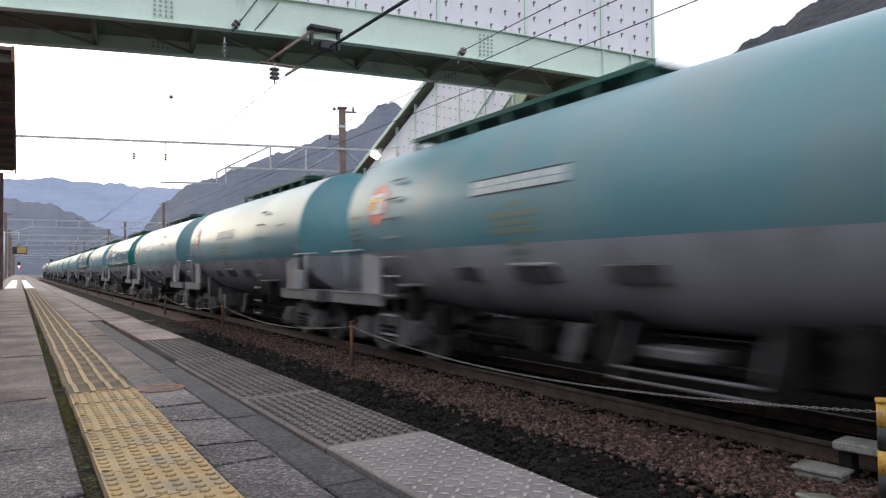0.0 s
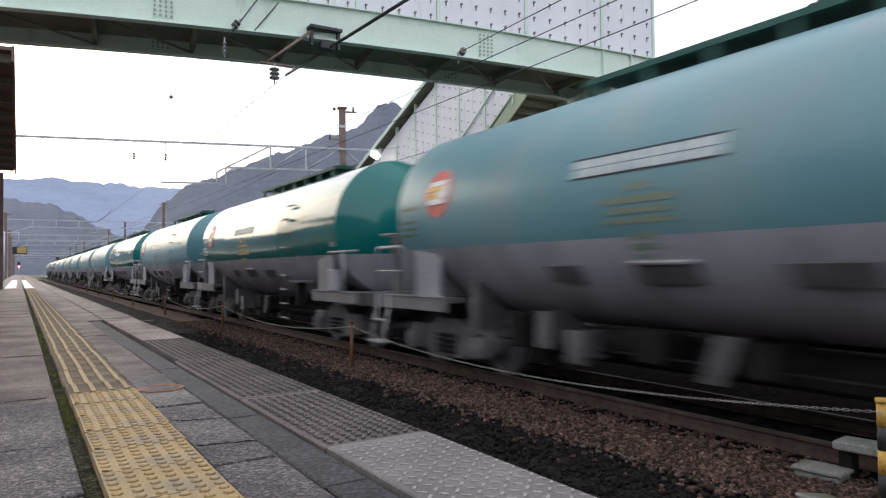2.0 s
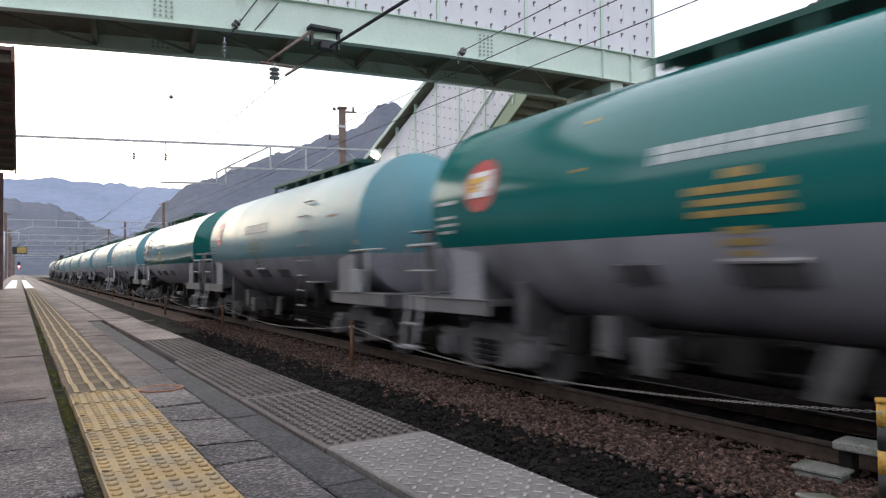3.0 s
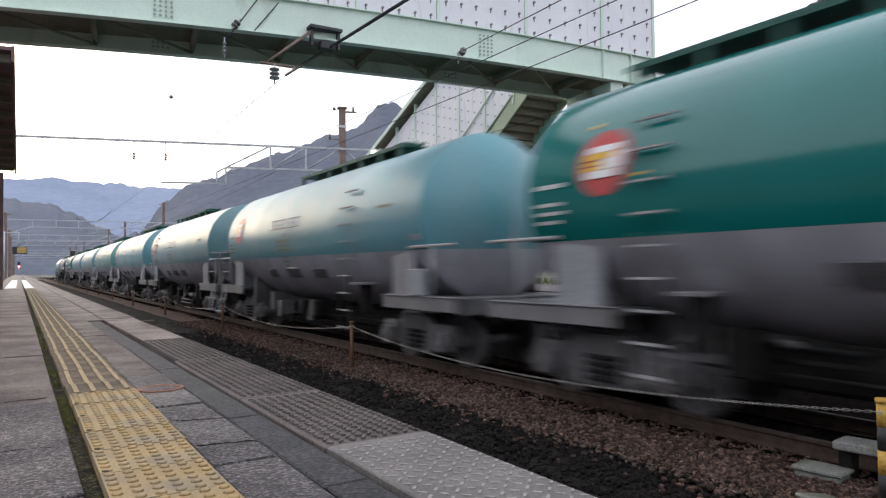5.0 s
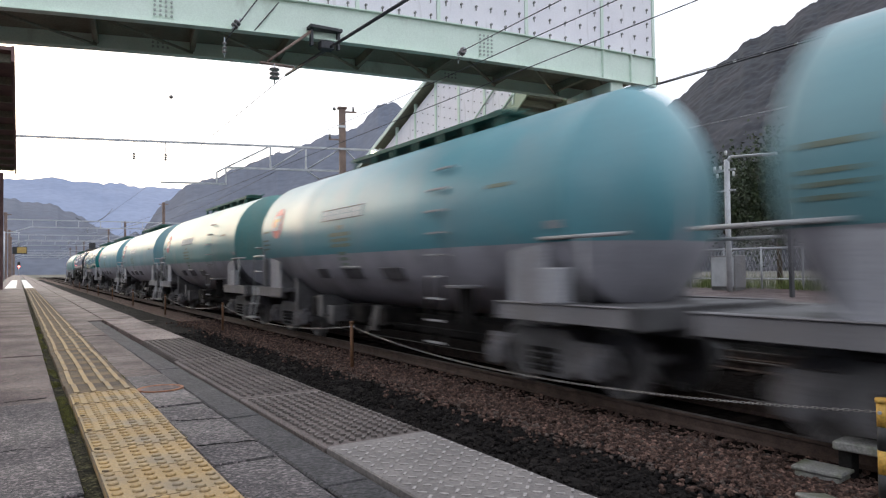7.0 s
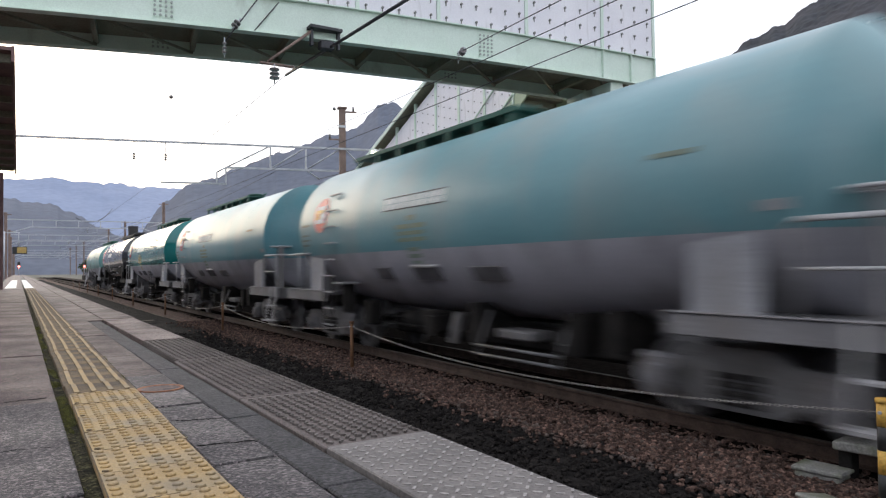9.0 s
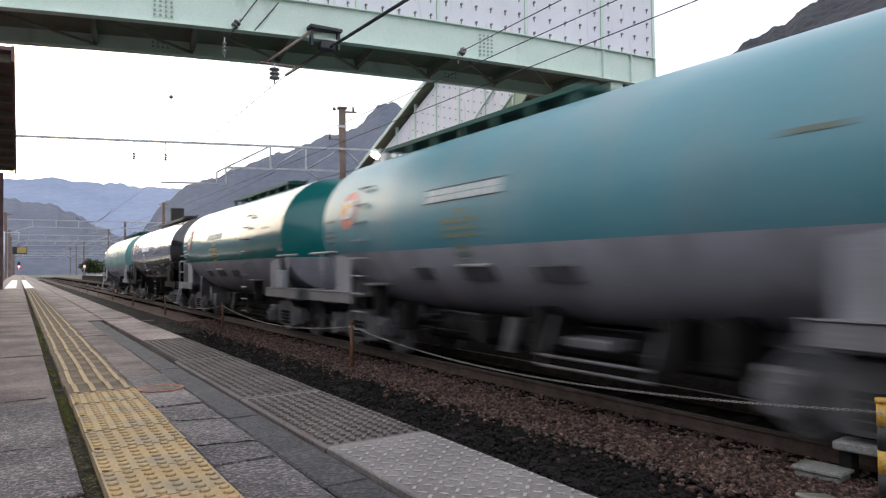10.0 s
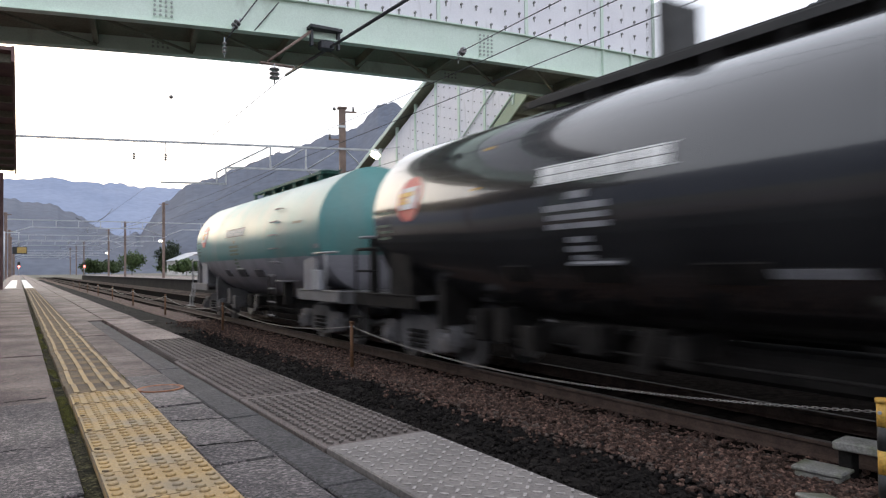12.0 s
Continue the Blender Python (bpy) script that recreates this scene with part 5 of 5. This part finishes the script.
def build_wagon(upper, lower, label, black=False, back=False, fresh=False, name="tank_wagon"):
    """back: the wagon with its ladder at the hazard plate's end and its hand brake at the other one."""
    w = thing(name, label, "tank wagon", group="wagons of the tank train")
    tank = new("tank", tank_mesh(upper, lower))
    tank.parent = w
    hand = -1 if back else 1
    # seams where the plates of the barrel meet
    for y in (-3.9, -MID, 0.0, MID, 3.9):
        bm = bmesh.new()
        n = 40
        ring = []
        for q, dy in ((0.0, -0.012), (0.004, 0.0), (0.0, 0.012)):
            r, c = rad(y + dy) + q, axis(y + dy)
            ring.append([bm.verts.new((-r * math.sin(2 * math.pi * i / n), y + dy, c + r * math.cos(2 * math.pi * i / n))) for i in range(n)])
        for p, q in zip(ring, ring[1:]):
            for i in range(n):
                f = bm.faces.new((p[i], p[(i + 1) % n], q[(i + 1) % n], q[i]))
                f.smooth = True
                f.material_index = 1 if sum(v.co.z for v in f.verts) / 4 < PAINT_Z else 0
        bmesh.ops.recalc_face_normals(bm, faces=bm.faces)
        part("weld_seam", bm, [upper, lower], tank)
    deck_m = M_BLACK if black else M_DECKG
    pale = M_UNDER if black else M_FRAME
    # walkway on top, on brackets, with the manhole at its end
    y0, y1 = (-0.8, 4.8) if back else (-3.2, 2.3)
    top = TZ + TR
    wk = part("walkway", boxes((-0.36, 0.36, y0, y1, top + 0.13, top + 0.155), bevel=0.008), deck_m, w, "dark walkway along the top")
    for s in (-1, 1):
        part("toe_board", boxes((s * 0.36 - 0.012, s * 0.36 + 0.012, y0, y1, top + 0.11, top + 0.18)), deck_m, wk)
        for k in range(7):
            y = y0 + 0.15 + (y1 - y0 - 0.3) * k / 6
            part("bracket", boxes((s * 0.33 - 0.03, s * 0.33 + 0.03, y - 0.05, y + 0.05, top - 0.12, top + 0.13)), deck_m, wk)
    dome = y0 + 0.45
    bm = bmesh.new()
    rod(bm, (0, dome, top - 0.05), (0, dome, top + 0.22), 0.27, 18)
    rod(bm, (0, dome, top + 0.22), (0, dome, top + 0.27), 0.29, 18, 0.2)
    rod(bm, (0.18, dome - 0.1, top + 0.2), (0.3, dome - 0.1, top + 0.3), 0.03, 6)
    part("manhole_dome", bm, deck_m, w)
    part("valve", rods(((0, dome + 0.75, top - 0.05), (0, dome + 0.75, top + 0.24), 0.09), n=10), deck_m, w)
    part("valve", rods(((0, dome + 1.5, top - 0.05), (0, dome + 1.5, top + 0.24), 0.07), n=10), deck_m, w)
    if black:
        part("upright_panel", boxes((-0.3, 0.3, 0.14, 0.34, top + 0.15, top + 0.85), bevel=0.01), M_BLACK, w)
        for s in (-1, 1):
            part("side_board", boxes((s * 0.46 - 0.02, s * 0.46 + 0.02, y0 - 0.2, y1 + 0.2, top + 0.02, top + 0.12), bevel=0.005), M_BLACK, wk)
    ly = 3.6 if back else -3.0
    for s in (-1, 1):
        build_ladder(w, s, ly, M_RAILING if not black else M_GREYINK)
    part("ladder_shelf", boxes((-WIDE - 0.05, -WIDE + 0.35, ly - 0.62, ly - 0.27, 1.26, 1.3), bevel=0.006), pale, w)
    part("ladder_box", boxes((-WIDE + 0.1, -WIDE + 0.3, ly - 0.5, ly - 0.36, 0.75, 1.26), bevel=0.01), M_UNDER, w)
    # writing as bars, the title in its frame
    edge, dy = (M_WHITEP, -0.3) if black else (M_INK, 0.0)
    if not fresh:
        bm = bmesh.new()
        on_tank(bm, dy - 0.5, dy + 1.4, 2.46, 2.475, 0.007)
        on_tank(bm, dy - 0.5, dy + 1.4, 2.665, 2.68, 0.007)
        part("title_frame", bm, edge, w, "thin painted frame round the title")
    bars_on("title_lettering", [(dy + a, dy + a + d, z, z + 0.084) for z in (2.48, 2.573) for a, d in ((-0.45, 0.3), (-0.12, 0.16), (0.08, 0.34), (0.46, 0.2), (0.7, 0.28), (1.02, 0.33))], 0.006, M_WHITEP if black else M_OLDWHITE, w, "faded white painted line of writing")
    ink = M_GREYINK if black else M_STENCIL if fresh else M_OLDAMBER
    bars_on("data_lettering", ((0.32, 0.58, 2.27, 2.35), (0.02, 0.42, 2.15, 2.22), (0.46, 0.94, 2.15, 2.22), (0.04, 0.9, 2.05, 2.11), (0.02, 0.5, 1.95, 2.01), (0.54, 0.92, 1.95, 2.01)), 0.006, ink, w, "faded stencilled data lines")
    bars_on("data_lettering", ((0.32, 0.62, 1.8, 1.86), (0.28, 0.66, 1.7, 1.76), (0.34, 0.6, 1.61, 1.66)), 0.006, ink, w)
    bars_on("data_lettering", ((-4.6, -4.1, 2.55, 2.6), (4.85, 5.35, 2.42, 2.47), (4.9, 5.35, 2.22, 2.26), (4.85, 5.35, 2.12, 2.16), (4.95, 5.35, 2.02, 2.06)), 0.006, M_FADED if not fresh else M_OLDWHITE, w)
    bars_on("end_tag", ((-5.42, -5.2, 1.98, 2.07),), 0.008, M_RAILING, w, "small pale tag")
    if black:
        bars_on("side_lettering", ((-2.35, -1.95, 1.42, 1.5), (-1.92, -1.65, 1.42, 1.5)), 0.008, M_GREYINK, w, "grey painted writing low on the barrel")
    if fresh or black:
        bars_on("lifting_mark", ((4.44, 4.56, 3.02, 3.06), (3.66, 3.8, 2.42, 2.45)) if back else ((2.3, 2.43, 3.1, 3.14), (2.3, 2.43, 2.55, 2.58)), 0.006, M_YEL, w, "small yellow mark")
    bm = bmesh.new()
    disc_on_tank(bm, 4.25, 2.62, 0.36, 0.012)
    sg = part("hazard_disc", bm, M_REDS, w, "round red hazard plate")
    bm = bmesh.new()
    on_tank(bm, 4.02, 4.48, 2.72, 2.79, 0.02)
    on_tank(bm, 4.02, 4.48, 2.45, 2.53, 0.02)
    on_tank(bm, 3.97, 4.24, 2.535, 2.71, 0.02)
    part("white_panel", bm, M_WHITEP, sg)
    bm = bmesh.new()
    on_tank(bm, 4.25, 4.53, 2.535, 2.575, 0.02)
    on_tank(bm, 4.25, 4.53, 2.59, 2.63, 0.02)
    on_tank(bm, 4.1, 4.53, 2.645, 2.715, 0.023)
    part("amber_panel", bm, M_YEL, sg)
    # pockets as raised plates, recess shade put into their grey, and a step plate on the lower barrel
    for y, d in ((1.72, 0.24), (0.3, 0.36), (-1.27, 0.34)):
        bm = bmesh.new()
        on_tank(bm, y - d, y + d, 1.38, 1.56, 0.035)
        pk = part("pocket_plate", bm, M_POCKET if not black else M_UNDER, w, "plate coloured dark like a shaded pocket")
        if y == 0.3:
            bm = bmesh.new()
            on_tank(bm, y - 0.34, y + 0.36, 1.575, 1.595, 0.06, 1)
            part("lip", bm, M_RAILING if not black else M_GREYINK, pk)
    # running gear frame: end platforms, saddles, sills
    for e in (-1, 1):
        y_out = 6.38

        def span(a, b):
            return (min(e * a, e * b), max(e * a, e * b))
        ef = part("end_frame", boxes((-1.26, 1.26, *span(4.2, y_out), 1.02, 1.1), (-0.35, 0.35, *span(3.3, 6.4), 0.74, 1.0), bevel=0.01), M_SILL, w, "grimy end platform")
        part("end_beam", boxes((-1.27, 1.27, *span(y_out, y_out + 0.06), 0.86, 1.11), bevel=0.01), M_SILL, ef)
        for s in (-1, 1):
            part("side_sill", boxes((s * 1.3 - 0.03, s * 1.3 + 0.03, *span(4.2, y_out), 0.9, 1.1), (s * 1.28 - 0.07, s * 1.28 + 0.07, *span(4.2, y_out), 1.1, 1.118), bevel=0.006), M_UNDER if black else M_FRAME, ef)
            # saddle plate with sloping top
            bm = bmesh.new()
            prism(bm, [(e * 4.42, 1.118), (e * 5.12, 1.118), (e * 5.12, 1.9), (e * 4.95, 1.92), (e * 4.42, 1.72)], "x", s * 1.24 - 0.025, s * 1.24 + 0.025)
            part("saddle_plate", bm, M_UNDER if black else M_SADDLE, ef)
            bm = bmesh.new()
            prism(bm, [(s * 0.5, 1.1), (s * 1.2, 1.1), (s * 1.2, 1.75), (s * 0.85, 1.5)], "y", e * 4.6 - 0.02, e * 4.6 + 0.02)
            part("saddle_web", bm, pale, ef)
            rail_m = M_UNDER if black else M_RAILING
            if e == hand:
                bm = bmesh.new()
                path(bm, [(s * 1.32, e * 5.45, 1.1), (s * 1.32, e * 5.45, 1.84), (s * 1.32, e * 5.5, 1.89), (s * 1.32, e * 6.27, 1.89), (s * 1.32, e * 6.32, 1.84), (s * 1.32, e * 6.32, 1.1)], 0.026)
                rod(bm, (s * 1.32, e * 5.45, 1.5), (s * 1.32, e * 6.32, 1.5), 0.018, 6)
                part("handrail", bm, rail_m, ef, "pale painted handrail")
                bm = bmesh.new()
                for yy in (5.92, 6.33):
                    path(bm, [(s * 1.33, e * yy, 1.12), (s * 1.33, e * yy, 0.86), (s * 1.4, e * yy, 0.6), (s * 1.43, e * yy, 0.36)], 0.026)
                box(bm, s * 1.43 - 0.1, s * 1.43 + 0.1, *span(5.88, 6.37), 0.33, 0.36)
                box(bm, s * 1.38 - 0.08, s * 1.38 + 0.08, *span(5.93, 6.32), 0.68, 0.7)
                part("step", bm, M_UNDER if black else M_RAILING, ef, "pale corner step")
                bm = bmesh.new()
                path(bm, [(s * 1.32, e * 6.32, 1.89), (s * 0.58, e * 6.32, 1.89), (s * 0.55, e * 6.32, 1.86), (s * 0.55, e * 6.32, 1.1)], 0.026)
                part("end_rail", bm, rail_m, ef)
            else:
                # one long bar from the saddle to the end, on a single post
                bm = rods(((s * 1.3, e * 5.05, 1.87), (s * 1.3, e * 6.36, 1.87), 0.024), ((s * 1.3, e * 5.75, 1.1), (s * 1.3, e * 5.75, 1.87), 0.022), n=6)
                part("handrail", bm, rail_m, ef, "pale painted handrail")
                if s == -1 and e == -1:
                    part("equipment_box", boxes((s * 1.31 - 0.06, s * 1.31 + 0.06, *span(5.13, 5.5), 1.12, 1.53), bevel=0.012), M_UNDER if black else M_SADDLE, ef)
        # frames under the dished head
        part("head_stop", boxes((-0.5, 0.5, *span(5.3, 5.38), 1.1, 1.42), bevel=0.01), M_SILL, ef)
        part("coupler", boxes((-0.09, 0.09, *span(6.3, 6.62), 0.76, 0.98), (-0.17, 0.17, *span(6.55, 6.775), 0.72, 1.04), bevel=0.03), M_UNDER, w)
        part("air_hose", rods(((0.35, e * 6.35, 0.9), (0.36, e * 6.55, 0.6), 0.025), ((0.36, e * 6.55, 0.6), (0.3, e * 6.75, 0.5), 0.025), n=6), M_BLACK, w)
        build_bogie(w, e * 4.7)
        for q in (-0.9, 0.9):
            ob = new("wheelset", WHEELSET)
            ob.parent = w
            ob.matrix_basis = pose(0, e * 4.7 + q, ZW)
    # handbrake stand
    hb = part("handbrake_stand", boxes((-1.16, -1.04, hand * 6.04 - 0.06, hand * 6.04 + 0.06, 1.1, 2.08), bevel=0.01), pale, w)
    bm = bmesh.new()
    ring = [(-1.1 + 0.24 * math.cos(a), hand * 6.04 + 0.24 * math.sin(a), 2.1) for a in [2 * math.pi * i / 20 for i in range(21)]]
    path(bm, ring, 0.02)
    rod(bm, (-1.34, hand * 6.04, 2.1), (-0.86, hand * 6.04, 2.1), 0.014, 5)
    rod(bm, (-1.1, hand * 6.04 - 0.24, 2.1), (-1.1, hand * 6.04 + 0.24, 2.1), 0.014, 5)
    part("handwheel", bm, M_RAILING if not black else M_GREYINK, hb)
    # brake gear under the belly
    part("brake_cylinder", rods(((-0.6, 1.3, 0.66), (-0.6, 2.0, 0.66), 0.16), ((-0.6, 2.0, 0.66), (-0.6, 2.9, 0.66), 0.03), n=12), M_UNDER, w)
    part("air_tank", rods(((0.5, -1.6, 0.62), (0.5, 0.2, 0.62), 0.17), n=12), M_UNDER, w)
    part("brake_rod", rods(((-0.75, -3.6, 0.56), (-0.75, 3.6, 0.56), 0.02), ((0.75, -3.6, 0.56), (0.75, 3.6, 0.56), 0.02), n=6), M_UNDER, w)
    plates = ((-0.69, 0.5, 1.05, 0.12), (-2.7, 0.5, 1.0, 0.1), (-3.3, 0.55, 1.05, 0.1), (0.5, 0.5, 0.8, 0.1)) if back else ((3.75, 0.62, 1.35, 0.09), (2.3, 0.55, 1.0, 0.12), (1.75, 0.42, 0.8, 0.14), (-0.55, 0.55, 0.85, 0.1))
    for y, z0, z1, d in plates:
        part("hanger_plate", boxes((-1.12, -1.06, y - d, y + d, z0, z1), (-1.07, -0.4, y - 0.03, y + 0.03, z0 + 0.05, z1), bevel=0.008), M_UNDER if black or y < 1 else M_SILL, w, "dark hanger plate under the belly")
    bm = bmesh.new()
    prism(bm, [(-0.08, 0.42), (0.14, 0.42), (-0.06, 0.88), (-0.28, 0.88)], "x", -1.02, -0.96)
    part("brake_lever", bm, M_UNDER if black else M_SILL, w, "sloping brake lever")
    for y, z in ((-0.18, 0.84), (0.03, 0.46)):
        part("lever_pin", rods(((-1.0, y, z), (-0.6, y, z), 0.04), n=8), M_UNDER, w)
    if back:
        part("side_rail", rods(((-1.25, -2.6, 0.5), (-1.25, -0.9, 0.5), 0.022), ((-1.25, -2.6, 0.38), (-1.25, -0.9, 0.38), 0.022), ((-1.25, -2.55, 0.38), (-1.0, -2.55, 0.95), 0.02), ((-1.25, -0.95, 0.38), (-1.0, -0.95, 0.95), 0.02), n=6), M_SILL, w)
        part("valve_box", boxes((-1.1, -0.7, -1.9, -1.2, 0.6, 0.72), bevel=0.02), M_SILL, w)
    for spec in ((-0.9, -0.55, 0.7, 1.1, 0.5, 0.85), (-0.95, -0.7, 2.9, 3.2, 0.5, 0.95)):
        part("valve_box", boxes(spec, bevel=0.02), M_UNDER, w)
    # added dark block, not a wagon part; stands for the shade under the belly
    part("belly_shade_block", boxes((-0.3, 0.3, -3.2, 3.2, 0.34, 0.7), bevel=0.05), M_UNDER, w)
    part("outlet_box", boxes((-0.25, 0.25, -0.25, 0.25, 0.5, 0.9), bevel=0.03), M_UNDER, w)
    return w


def build_train():
    far = pose(TX, 400, RZ)
    looks = {"a": (M_TEAL[0], "tank wagon in faded teal over weathered grey"),
             "b": (M_TEAL[1], "tank wagon in faded sea-green over weathered grey"),
             "c": (M_TEAL[2], "tank wagon in faded blue-teal over weathered grey"),
             "d": (M_FRESH, "tank wagon in glossy fresh dark green over grey"),
             "e": (M_SEMI, "tank wagon in glossy mid green over grey"),
             "k": (M_TBLACK, "glossy black tank wagon with white writing")}
    # from the last wagon forward: the paint, and a dash where the ladder is at the hazard plate's end
    order = "b k e c- a- b c a- c d- c d a c a- b b".split()
    first, out = {}, []
    for code in order:
        if code in first:
            out.append(copy_thing(first[code], far))
            continue
        paint, label = looks[code[0]]
        first[code] = build_wagon(paint, M_TBLACK if code == "k" else M_TGREY, label, black=code == "k", back="-" in code, fresh=code[0] in "de")
        out.append(first[code])
    return out


TRAIN = build_train()
SPEED, LENGTH = 14.82, 13.57
# gain and loss of the train against an even pace, in metres
PACE = ((0.0, -0.2), (0.5, -0.5), (1.0, 0.05), (1.5, -0.05), (2.0, 0.35), (2.5, 0.3), (3.0, 0.55), (4.0, 0.75), (5.0, 0.85), (5.5, 0.62), (6.0, 0.9), (6.5, 0.55), (7.0, 0.18), (8.0, 0.12), (9.0, 0.0), (9.5, 0.28), (10.0, -0.08), (10.5, 0.17), (11.0, 0.6), (11.5, -0.12), (12.0, 0.15))


def place(k, t):
    """Where the middle of wagon k, counted from the last, stands along the track."""
    drift = float(np.interp(t, [p[0] for p in PACE], [p[1] for p in PACE]))
    return 196.18 + drift - SPEED * t - LENGTH * k


def motions():
    spin = SPEED / ZW
    for k, w in enumerate(TRAIN):
        walk(w, [(t, pose(TX, place(k, t), RZ)) for t, _ in PACE])
        for part_ in w.children:
            if part_.name.startswith("wheelset"):
                at = part_.location.copy()
                walk(part_, [(i / FPS, Matrix.Translation(at) @ Matrix.Rotation(spin * i / FPS, 4, "X")) for i in range(0, 361)])


motions()
